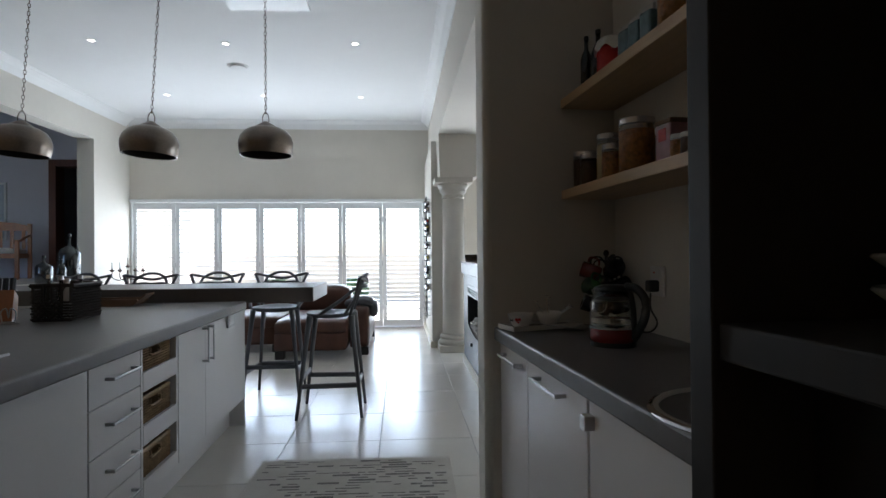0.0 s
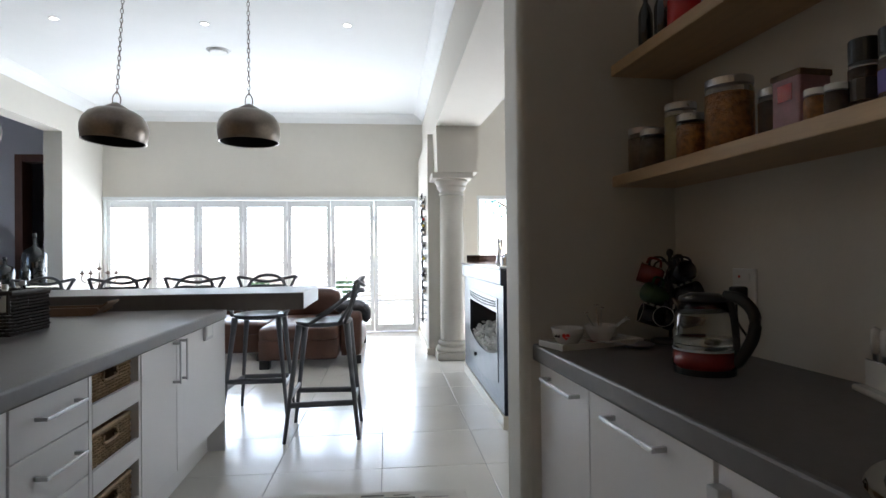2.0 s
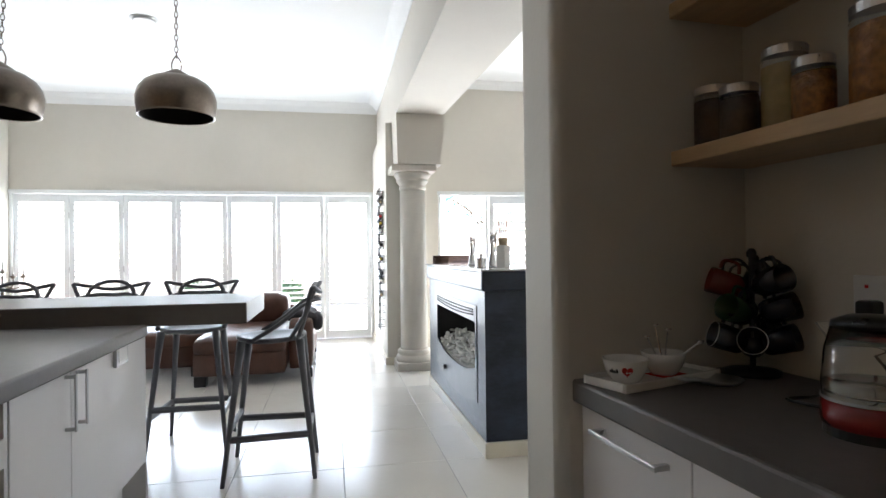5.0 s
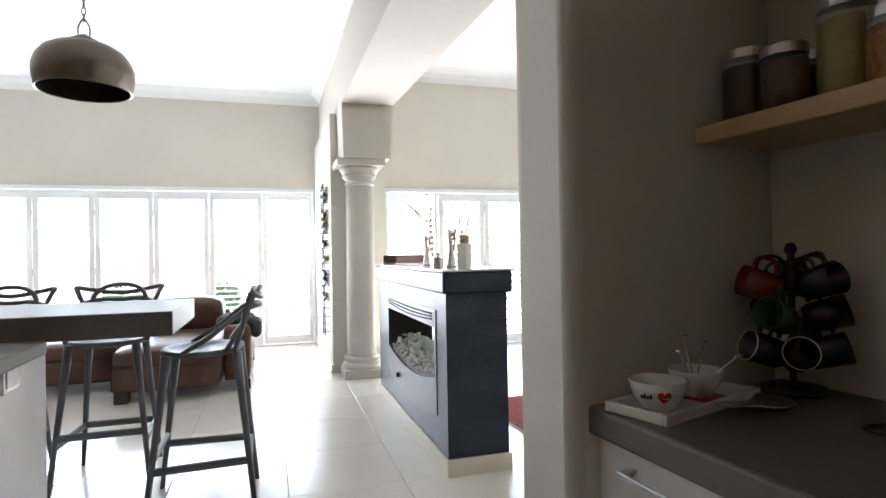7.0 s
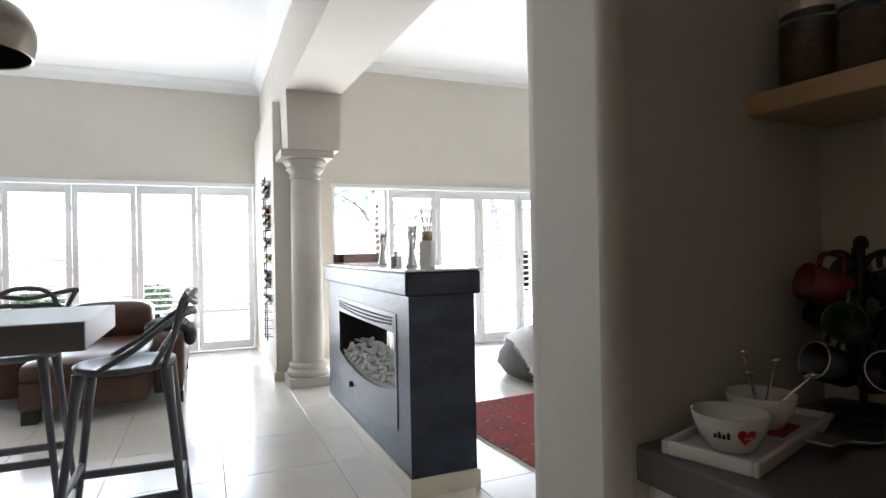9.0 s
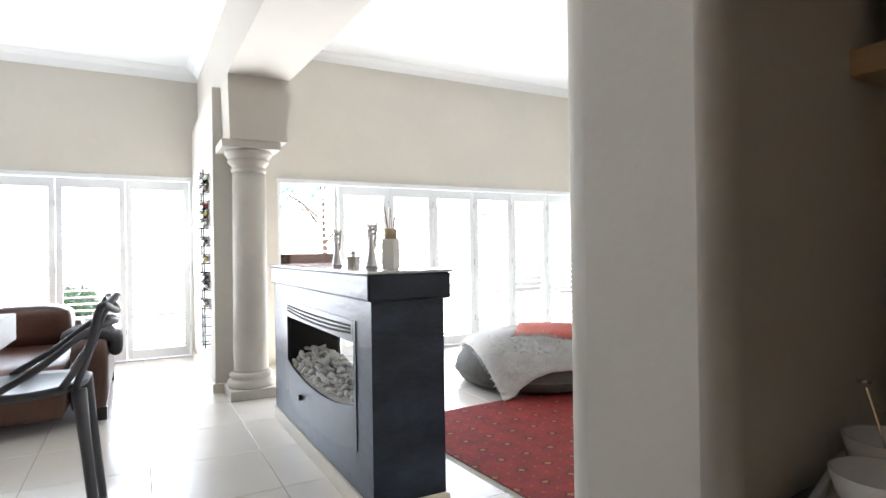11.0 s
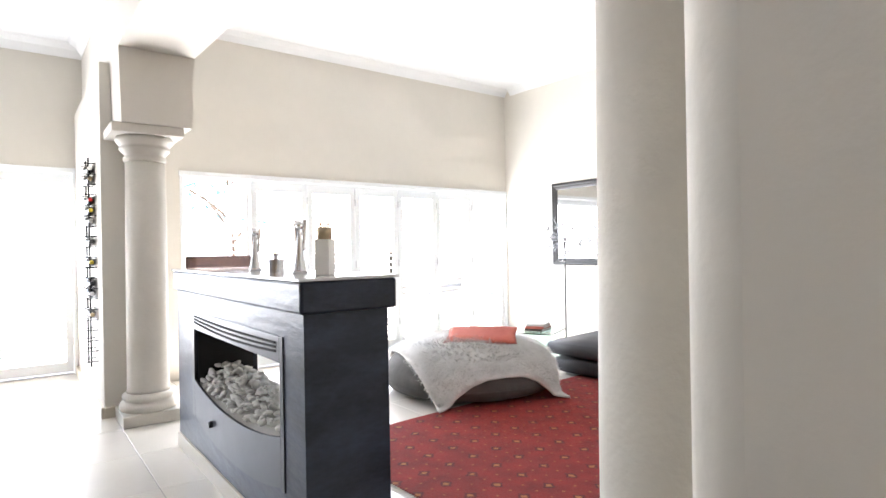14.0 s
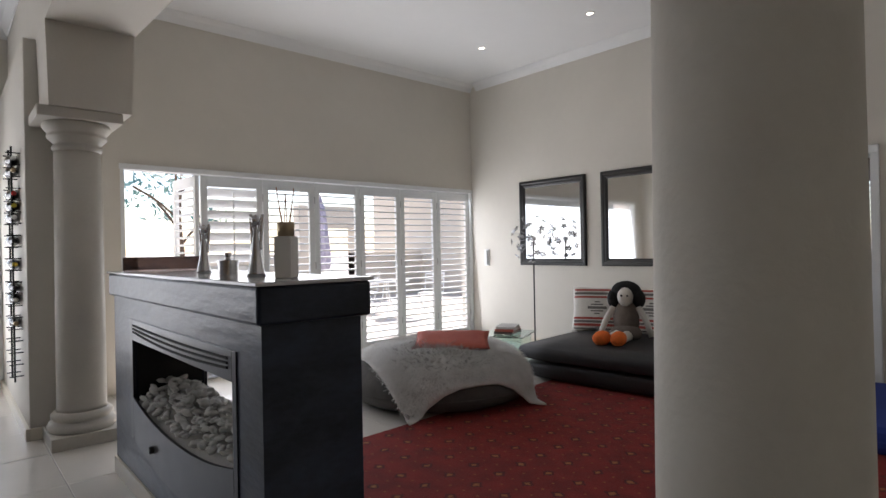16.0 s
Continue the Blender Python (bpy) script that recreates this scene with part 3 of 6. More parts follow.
# ---- outside: patio, garden wall, planting ----
structure("ground", box(-400, 400, 8.9, 800, -0.16, -0.06), PAVING, "pale stone patio paving running to the horizon")
structure("garden_wall", wall_x(-16, 16, 16.6, 16.9, 1.2, [(7.9, 9.3, 0, 1.2)], -0.06), GARDEN_WALL, "white painted garden wall with a gateway")
structure("garden_wall", wall_x(7.6, 9.6, 16.58, 16.92, 2.5, [(7.9, 9.3, -0.06, 1.9)], -0.06), GARDEN_WALL, "cream painted gateway standing over the wall")
structure("garden_wall", prism([(7.9, 1.9), (8.0, 2.1), (8.25, 2.27), (8.6, 2.33), (8.95, 2.27), (9.2, 2.1), (9.3, 1.9)], "y", 16.6, 16.9), BLACK, "dark arched gate head")
house = thing("house", "cream painted house wing with dark shuttered windows", "house", (13.0, 13.2, -0.06))
part("wall", box(-1.2, 3.0, -3.3, 6, 0, 3.6), GARDEN_WALL, house)
part("roof", prism([(-1.5, 3.6), (3.3, 3.6), (0.9, 4.9)], "y", -3.6, 6.3), BARK, house)
for z0, z1 in ((0.9, 1.75), (1.95, 2.6)):
    w = part("window", box(-1.24, -1.2, -2.0, -1.2, z0, z1), BLACK, house)
    part("frame", box(-1.26, -1.24, -2.06, -1.14, z0 - 0.05, z0), SHUTTER, w)
part("shutter", box(-1.28, -1.24, -2.0, -1.7, 1.95, 2.6), RED_CLOTH, house)


def leaf_cloud(name, bm_count, centre, size, mat, parent, leaf=0.09, seed=1):
    r = random.Random(seed)
    b = bmesh.new()
    for _ in range(bm_count):
        while True:
            p = Vector((r.uniform(-1, 1), r.uniform(-1, 1), r.uniform(-1, 1)))
            if 0.25 < p.length < 1:
                break
        p = Vector((p.x * size[0], p.y * size[1], p.z * size[2])) + Vector(centre)
        u = Vector((r.uniform(-1, 1), r.uniform(-1, 1), r.uniform(-1, 1))).normalized()
        v = u.orthogonal().normalized()
        s = leaf * r.uniform(0.6, 1.3)
        b.faces.new([b.verts.new(p + q) for q in (u * s, v * s * 0.45, -u * s, -v * s * 0.45)])
    return part(name, b, mat, parent)


def tree(at, height, spread, mat, count, seed, label):
    ob = thing("tree", label, "tree", at)
    r = random.Random(seed)
    part("trunk", tube(curve([(0, 0, 0), (0.08, 0.05, height * 0.3), (0.02, 0.0, height * 0.62), (0.1, 0.05, height * 0.9)]), [0.09 - 0.0026 * k for k in range(25)], 8), BARK, ob)
    for k in range(5):
        a = k * 1.26 + r.random()
        z = height * (0.45 + 0.08 * k)
        e = (spread * math.cos(a) * 0.8, spread * math.sin(a) * 0.8, z + height * 0.2)
        part("limb", tube(curve([(0.04, 0.02, z), (e[0] * 0.5, e[1] * 0.5, z + height * 0.12), e]), 0.025, 6), BARK, ob)
        leaf_cloud("crown", count // 5, e, (spread * 0.45, spread * 0.45, height * 0.14), mat, ob, seed=seed * 10 + k)
    return ob


tree((4.1, 15.0, -0.06), 3.3, 1.0, LEAF2, 300, 3, "small garden tree with sparse blue-green leaves")


def hedge(at, size, seed, label):
    ob = thing("shrub", label, "shrub", at, group="garden shrubs")
    part("stems", tube([(0, 0, 0), (0.02, 0, size[2] * 0.8)], 0.03, 6), BARK, ob)
    leaf_cloud("foliage", 700, (0, 0, size[2] * 0.62), (size[0], size[1], size[2] * 0.55), LEAF, ob, 0.06, seed)


hedge((-2.9, 15.8, -0.06), (0.5, 0.35, 0.6), 11, "rounded dark green shrub in the paving")
hedge((-0.75, 15.8, -0.06), (0.4, 0.35, 0.6), 12, "rounded dark green shrub in the paving")
hedge((5.2, 14.6, -0.06), (0.6, 0.5, 0.9), 14, "rounded dark green shrub in the paving")

bal = thing("balustrade", "brown stone ledge on short moulded posts", "balustrade", (3.0, 12.9, -0.06))
part("coping", box(-1.1, 0.9, -0.14, 0.14, 1.12, 1.22, 0.01), COLUMN, bal)
part("plinth", box(-1.1, 0.9, -0.12, 0.12, 0, 0.55), GARDEN_WALL, bal)
for k in range(5):
    part("baluster", lathe([(0, 0.55), (0.08, 0.55), (0.06, 0.62), (0.1, 0.8), (0.05, 1.0), (0.09, 1.08), (0.09, 1.12), (0, 1.12)], 16, at=(-0.95 + 0.42 * k, 0, 0)), COLUMN, bal, smooth=True)

umb = thing("patio_umbrella", "closed faded purple patio umbrella on its pole", "umbrella", (6.35, 13.3, -0.06))
part("base", lathe([(0, 0), (0.3, 0), (0.28, 0.06), (0.05, 0.1), (0, 0.1)], 24), COLUMN, umb)
part("pole", tube([(0, 0, 0.1), (0, 0, 2.5)], 0.022), STEEL, umb)
b = lathe([(0.03, 2.48), (0.10, 2.2), (0.15, 1.7), (0.19, 1.2), (0.17, 0.95), (0.05, 0.93)], 32)
for v in b.verts:
    a = math.atan2(v.co.y, v.co.x)
    f = 1 + 0.22 * math.sin(a * 8)
    v.co.x, v.co.y = v.co.x * f, v.co.y * f
part("canopy", b, PURPLE_CANVAS, umb, smooth=True)

tbl = thing("patio_table", "round white metal patio table", "table", (7.0, 11.9, -0.06))
part("top", lathe([(0, 0.70), (0.45, 0.70), (0.46, 0.715), (0.45, 0.73), (0, 0.73)], 32), SHUTTER, tbl)
for k in range(3):
    a = k * 2.094
    part("leg", tube(curve([(0.04 * math.cos(a), 0.04 * math.sin(a), 0.7), (0.1 * math.cos(a), 0.1 * math.sin(a), 0.35), (0.33 * math.cos(a), 0.33 * math.sin(a), 0)]), 0.014), SHUTTER, tbl)


def patio_chair():
    ob = thing("patio_chair", "white folding metal patio chair", "chair", (6.0, 11.7, -0.06), 20, group="patio chairs")
    part("seat", box(-0.2, 0.2, -0.2, 0.2, 0.43, 0.455, 0.005), SHUTTER, ob)
    for x in (-0.2, 0.2):
        part("leg", tube([(x, -0.22, 0), (x, 0.18, 0.47)], 0.011, 6), SHUTTER, ob)
        part("leg", tube([(x, 0.24, 0), (x, -0.2, 0.45)], 0.011, 6), SHUTTER, ob)
        part("back_post", tube([(x, 0.18, 0.45), (x, 0.27, 0.88)], 0.011, 6), SHUTTER, ob)
    for k in range(3):
        part("back_slat", box(-0.2, 0.2, 0.2 + 0.02 * k, 0.21 + 0.02 * k, 0.6 + 0.1 * k, 0.66 + 0.1 * k), SHUTTER, ob)
    return ob


c = patio_chair()
copy_thing(c, pose(7.9, 11.6, -0.06, 0, 0, -60))
copy_thing(c, pose(7.1, 12.8, -0.06, 0, 0, 180))
copy_thing(c, pose(5.1, 12.3, -0.06, 0, 0, 100))


# ---- kitchen island ----
def bar_handle(parent, a, c, off=0.035):
    """A flat steel bar handle between two points, standing off along +x or -x."""
    a, c = Vector(a), Vector(c)
    o = Vector((off, 0, 0))
    d = (c - a).normalized()
    t = 0.006
    h = bmesh.new()
    lo, hi = [min(p, q) for p, q in zip(a + o, c + o)], [max(p, q) for p, q in zip(a + o, c + o)]
    box(lo[0] - 0.004, hi[0] + 0.004, lo[1] - t, hi[1] + t, lo[2] - t, hi[2] + t, 0.002, h, 1)
    for p in (a + d * 0.004, c - d * 0.004):
        x0, x1 = sorted((p.x, p.x + off * 0.9))
        box(x0, x1, p.y - t, p.y + t, p.z - t, p.z + t, bm=h)
    return part("handle", h, STEEL, parent, "brushed steel bar handle")


XI = -0.62
before_island = set(scene.objects)
ISLAND = Matrix.Translation((-0.594, 4.28, 0.052)) @ pose(0, 0, 0, 0, 0, 1.2) @ Matrix.Translation((0.572, -4.285, 0))
unit = thing("cabinet", "white island base cabinet with a plain door", "cabinet", group="island cabinets")
part("body", box(-1.22, XI - 0.022, 0.0, 2.218, 0.15, 0.82), CABINET, unit)
part("door", box(XI - 0.02, XI, 1.62, 2.214, 0.155, 0.815, 0.002), CABINET, unit)
part("door", box(XI - 0.02, XI, 1.01, 1.614, 0.155, 0.815, 0.002), CABINET, unit)
unit = thing("drawer_cabinet", "white island drawer unit with four steel-handled drawers", "cabinet", group="island cabinets")
part("body", box(-1.22, XI - 0.022, 2.222, 2.65, 0.15, 0.82), CABINET, unit)
for z0, z1 in ((0.655, 0.815), (0.475, 0.651), (0.30, 0.471), (0.155, 0.296)):
    d = part("drawer_front", box(XI - 0.02, XI, 2.225, 2.645, z0, z1, 0.002), CABINET, unit)
    bar_handle(d, (XI, 2.34, (z0 + z1) / 2 + 0.012), (XI, 2.565, (z0 + z1) / 2 + 0.012))
unit = thing("basket_cabinet", "white open island unit holding three wicker baskets", "cabinet", group="island cabinets")
part("side", box(-1.22, XI - 0.002, 2.655, 2.675, 0.15, 0.82), CABINET, unit)
part("side", box(-1.22, XI - 0.002, 3.065, 3.085, 0.15, 0.82), CABINET, unit)
part("back", box(-1.22, -1.2, 2.675, 3.065, 0.15, 0.82), CABINET, unit)
for z0, z1 in ((0.615, 0.70), (0.378, 0.465), (0.15, 0.225)):
    part("rail", box(XI - 0.018, XI, 2.676, 3.064, z0, z1, 0.002), CABINET, unit)
    part("shelf", box(-1.2, XI - 0.018, 2.675, 3.065, z1 - 0.03, z1 - 0.012), CABINET, unit)


def wicker_basket(at):
    ob = thing("wicker_basket", "natural woven willow basket with a handle slot, in the island", "basket", at, group="island baskets")
    L, W, H = 0.185, 0.26, 0.118
    b = bmesh.new()
    r = random.Random(4)
    for row in range(9):
        z = 0.008 + row * 0.0125
        pts = []
        for k in range(27):
            y = -L + 2 * L * k / 26
            pts.append((0.006 * (1 if (k + row) % 2 else -1), y, z + r.uniform(-0.0015, 0.0015)))
        if 5 <= row <= 7:
            tube(pts[:10], 0.0058, 5, b)
            tube(pts[17:], 0.0058, 5, b)
        else:
            tube(pts, 0.0058, 5, b)
    part("front_weave", b, WICKER, ob)
    b = bmesh.new()
    for k in range(14):
        y = -L + 2 * L * k / 13
        if 5 <= k <= 8:
            tube([(0, y, 0), (0, y, 0.065)], 0.0045, 5, b)
        else:
            tube([(0, y, 0), (0, y, H)], 0.0045, 5, b)
    part("stakes", b, WICKER, ob)
    part("rim", tube([(0, -L, H), (0, L, H), (-W, L, H), (-W, -L, H)], 0.009, 6, closed=True), WICKER, ob)
    for s in (-1, 1):
        part("side_weave", box(-W, -0.004, s * L - 0.006, s * L + 0.006, 0.0, H - 0.004), WICKER, ob)
    part("back_weave", box(-W - 0.006, -W + 0.006, -L, L, 0, H - 0.004), WICKER, ob)
    part("base", box(-W, 0, -L, L, 0.0, 0.008), WICKER, ob)
    part("slot_rim", tube(curve([(0.007, -0.052, 0.098), (0.009, -0.055, 0.07), (0.009, 0, 0.064), (0.009, 0.055, 0.07), (0.007, 0.052, 0.098)], 5), 0.006, 6), WICKER, ob)
    return ob


wb = wicker_basket((XI - 0.035, 2.87, 0.689))
copy_thing(wb, pose(XI - 0.035, 2.87, 0.454))
copy_thing(wb, pose(XI - 0.035, 2.87, 0.214))

unit = thing("cabinet", "white island cupboard with two doors and long steel handles", "cabinet", group="island cabinets")
part("body", box(-1.22, XI - 0.022, 3.09, 4.4, 0.15, 0.82), CABINET, unit)
d = part("door", box(XI - 0.02, XI, 3.092, 3.512, 0.155, 0.815, 0.002), CABINET, unit)
bar_handle(d, (XI, 3.465, 0.60), (XI, 3.465, 0.795))
d = part("door", box(XI - 0.02, XI, 3.516, 4.4, 0.155, 0.815, 0.002), CABINET, unit)
bar_handle(d, (XI, 3.562, 0.60), (XI, 3.562, 0.795))
part("end_panel", box(-1.22, XI, 4.402, 4.42, -0.05, 0.835, 0.002), CABINET, unit)
part("kick_board", box(-1.2, -0.73, 0.0, 4.40, -0.05, 0.15), CABINET, unit)
part("back_panel", box(-1.9, -1.22, 0.0, 4.42, -0.05, 0.82), CABINET, unit)
ob = thing("wall_socket", "square steel-framed socket plate on the island end", "socket", (XI, 4.02, 0.795))
part("plate", box(0, 0.016, -0.075, 0.075, -0.066, 0.066, 0.003), STEEL, ob)
part("socket_face", box(0.016, 0.019, -0.055, 0.055, -0.048, 0.048, 0.002), SWITCH, ob)
for y, z in ((-0.012, 0.018), (0.012, 0.018), (0, 0.034)):
    part("pin_hole", box(0.0188, 0.0198, y - 0.004, y + 0.004, z - 0.005, z + 0.005), BLACK_PLASTIC, ob)
top = thing("worktop", "grey cement island worktop with softened edges", "worktop")
part("slab", box(-1.92, -0.572, -0.1, 4.285, 0.82, 0.88, 0.010, seg=3), CEMENT, top)

# things on the island
ob = thing("storage_basket", "dark espresso woven basket with open front bars, on the island", "basket", (-1.275, 3.315, 0.88), 2)
b = bmesh.new()
for row in range(12):
    z = 0.012 + row * 0.0145
    for s in (-1, 1):
        tube([(s * 0.098 + 0.005 * (1 if (k + row) % 2 else -1), -0.15 + 0.3 * k / 22, z) for k in range(23)], 0.0066, 5, b)
    tube([(-0.098 + 0.196 * k / 14, 0.15 + 0.005 * (1 if (k + row) % 2 else -1), z) for k in range(15)], 0.0066, 5, b)
    if row < 7:
        tube([(-0.098 + 0.196 * k / 14, -0.15 + 0.005 * (1 if (k + row) % 2 else -1), z) for k in range(15)], 0.0066, 5, b)
part("weave", b, DARK_WICKER, ob)
part("base", box(-0.098, 0.098, -0.15, 0.15, 0, 0.01), DARK_WICKER, ob)
part("rim", tube([(-0.1, -0.152, 0.185), (0.1, -0.152, 0.185), (0.1, 0.152, 0.185), (-0.1, 0.152, 0.185)], 0.011, 6, closed=True), DARK_WICKER, ob)
for k in range(5):
    part("front_bar", tube([(-0.09 + 0.045 * k, -0.152, 0.10), (-0.09 + 0.045 * k, -0.152, 0.185)], 0.008, 6), DARK_WICKER, ob)
for k, (x, y, h, m) in enumerate(((-0.05, -0.08, 0.23, GLASS), (0.0, -0.06, 0.22, GLASS), (0.045, -0.085, 0.21, CERAMIC), (-0.03, 0.04, 0.20, DARK_GLASS), (0.04, 0.05, 0.22, GLASS))):
    g = thing("cruet_bottle", "small glass cruet bottle standing in the dark basket", "bottle", (-1.275 + x, 3.315 + y, 0.89), group="basket bottles")
    part("body", lathe([(0, 0), (0.02, 0), (0.021, 0.005), (0.021, h - 0.07), (0.010, h - 0.05), (0.010, h - 0.02), (0, h - 0.02)], 16), m, g, smooth=True)
    part("cap", lathe([(0, h - 0.02), (0.012, h - 0.02), (0.012, h), (0, h)], 12), STEEL, g)

ob = thing("serving_tray", "shallow worn wooden tray with flared ends, on the island", "tray", (-1.40, 4.12, 0.88), 4)
b = bmesh.new()
xs = [-0.21, -0.17, -0.13, 0.13, 0.17, 0.22]
zs = [0.052, 0.03, 0.0, 0.0, 0.03, 0.068]
top_v, low_v = [], []
for x, z in zip(xs, zs):
    top_v.append([b.verts.new((x, y, z + 0.012)) for y in (-0.09, 0.09)])
    low_v.append([b.verts.new((x, y, z)) for y in (-0.09, 0.09)])
for k in range(5):
    b.faces.new((top_v[k][0], top_v[k + 1][0], top_v[k + 1][1], top_v[k][1]))
    b.faces.new((low_v[k][1], low_v[k + 1][1], low_v[k + 1][0], low_v[k][0]))
    for s in (0, 1):
        b.faces.new((top_v[k][s], low_v[k][s], low_v[k + 1][s], top_v[k + 1][s]))
for k in (0, 5):
    b.faces.new((top_v[k][0], top_v[k][1], low_v[k][1], low_v[k][0]))
bmesh.ops.recalc_face_normals(b, faces=b.faces)
part("bed", b, TRAY_WOOD, ob)
for s in (-1, 1):
    part("side", prism([(-0.18, 0.03), (-0.14, 0.0), (0.14, 0.0), (0.18, 0.03), (0.17, 0.046), (-0.17, 0.046)], "y", s * 0.098 - 0.008, s * 0.098 + 0.008), TRAY_WOOD, ob)

ob = thing("knife_block", "slanted wooden knife block with black-handled knives", "knife block", (-1.575, 3.27, 0.88), 20)
part("block", prism([(-0.06, 0), (0.06, 0), (0.09, 0.12), (-0.0, 0.16)], "x", -0.05, 0.05), OAK, ob)
for i in range(3):
    for j in range(2):
        part("knife_handle", tube([(-0.032 + 0.032 * i, 0.02 + 0.035 * j, 0.13), (-0.032 + 0.032 * i, 0.055 + 0.035 * j, 0.22)], 0.010, 6, flat=0.7), BLACK_PLASTIC, ob)
ob = thing("wire_stand", "small bent steel wire stand on the island", "stand", (-1.44, 3.1, 0.88))
part("wire", tube(curve([(-0.03, 0, 0.003), (-0.035, 0, 0.06), (-0.01, 0, 0.075), (0.0, 0, 0.03), (0.01, 0, 0.075), (0.035, 0, 0.06), (0.03, 0, 0.003)], 5), 0.003, 6), STEEL, ob)
part("foot", tube([(-0.03, -0.03, 0.003), (0.03, -0.03, 0.003), (0.03, 0.03, 0.003), (-0.03, 0.03, 0.003)], 0.003, 6, closed=True), STEEL, ob)
ob = thing("hob", "flush black glass hob with a steel edge strip", "hob", (-1.0, 1.85, 0.88))
part("glass", box(-0.26, 0.16, -0.29, 0.29, 0, 0.005, 0.002), BLACK_PLASTIC, ob)
part("edge_strip", box(0.16, 0.168, -0.29, 0.29, 0, 0.008), STEEL, ob)


for ob in [o for o in scene.objects if o not in before_island and o.parent is None]:
    ob.matrix_basis = ISLAND @ ob.matrix_basis
bar = thing("bar_counter", "thick grey cement breakfast bar slab", "counter")
part("slab", box(-2.75, -0.122, 4.305, 5.075, 0.917, 1.026, 0.006), CEMENT, bar)
part("support", box(-2.7, -1.95, 4.5, 4.9, 0, 0.917), CABINET, bar)

# ---- bar stools ----
def bar_stool(at, turn):
    """A moulded stool with splayed legs and a back of three interlaced hoops; it faces +x in its own frame's minus."""
    ob = thing("bar_stool", "graphite moulded plastic bar stool with interlaced hoop back", "stool", at, turn, group="breakfast bar stools")
    # back towards +x
    b = lathe([(0, 0.785), (0.10, 0.787), (0.17, 0.796), (0.205, 0.802), (0.212, 0.794), (0.20, 0.772), (0.1, 0.757), (0, 0.755)], 32)
    for v in b.verts:
        v.co.x *= 0.95
        v.co.z += 0.25 * max(0, v.co.x) ** 2
    part("seat", b, PLASTIC, ob, smooth=True)
    feet = [(-0.245, -0.245), (-0.245, 0.245), (0.25, -0.215), (0.25, 0.215)]
    tops = [(-0.15, -0.165), (-0.15, 0.165), (0.17, -0.15), (0.17, 0.15)]
    for (fx, fy), (tx, ty) in zip(feet, tops):
        part("leg", tube([(tx, ty, 0.785), (tx * 0.75 + fx * 0.25, ty * 0.75 + fy * 0.25, 0.588), (fx, fy, 0.0)], [0.025, 0.019, 0.0125], 8), PLASTIC, ob, smooth=True)

    def at_z(i, z):
        k = (0.785 - z) / 0.785
        return (tops[i][0] + (feet[i][0] - tops[i][0]) * k, tops[i][1] + (feet[i][1] - tops[i][1]) * k, z)

    for i, j, z in ((0, 1, 0.30), (2, 3, 0.25), (0, 2, 0.25), (1, 3, 0.25)):
        part("foot_rest", tube([at_z(i, z), at_z(j, z)], 0.013, 8, flat=1.55), PLASTIC, ob)
    top = 1.045

    def hoop(points):
        return part("back_hoop", tube(curve([(x, y, 0.785 + 1.02 * (z - 0.735)) for x, y, z in points], 6), 0.0145, 8, flat=0.85), PLASTIC, ob, smooth=True)

    hoop([(-0.08, -0.205, 0.745), (0.06, -0.235, 0.83), (0.19, -0.20, 0.93), (0.265, -0.10, 0.955), (0.28, 0, 0.95), (0.265, 0.10, 0.955), (0.19, 0.20, 0.93), (0.06, 0.235, 0.83), (-0.08, 0.205, 0.745)])
    hoop([(0.16, -0.15, 0.735), (0.205, -0.175, 0.88), (0.235, -0.225, 1.0), (0.25, -0.235, 1.03), (0.265, -0.15, 1.015), (0.285, 0, 0.99), (0.265, 0.15, 1.015), (0.25, 0.235, 1.03), (0.235, 0.225, 1.0), (0.205, 0.175, 0.88), (0.16, 0.15, 0.735)])
    hoop([(0.12, -0.185, 0.745), (0.20, -0.165, 0.87), (0.245, -0.135, 0.99), (0.275, -0.07, 1.035), (0.285, 0, top), (0.275, 0.07, 1.035), (0.245, 0.135, 0.99), (0.20, 0.165, 0.87), (0.12, 0.185, 0.745)])
    return ob


stool = bar_stool((-0.04, 4.725, 0), 0)
for x in (-0.60, -1.19, -1.79, -2.385):
    copy_thing(stool, pose(x, 5.27, 0, 0, 0, 90))


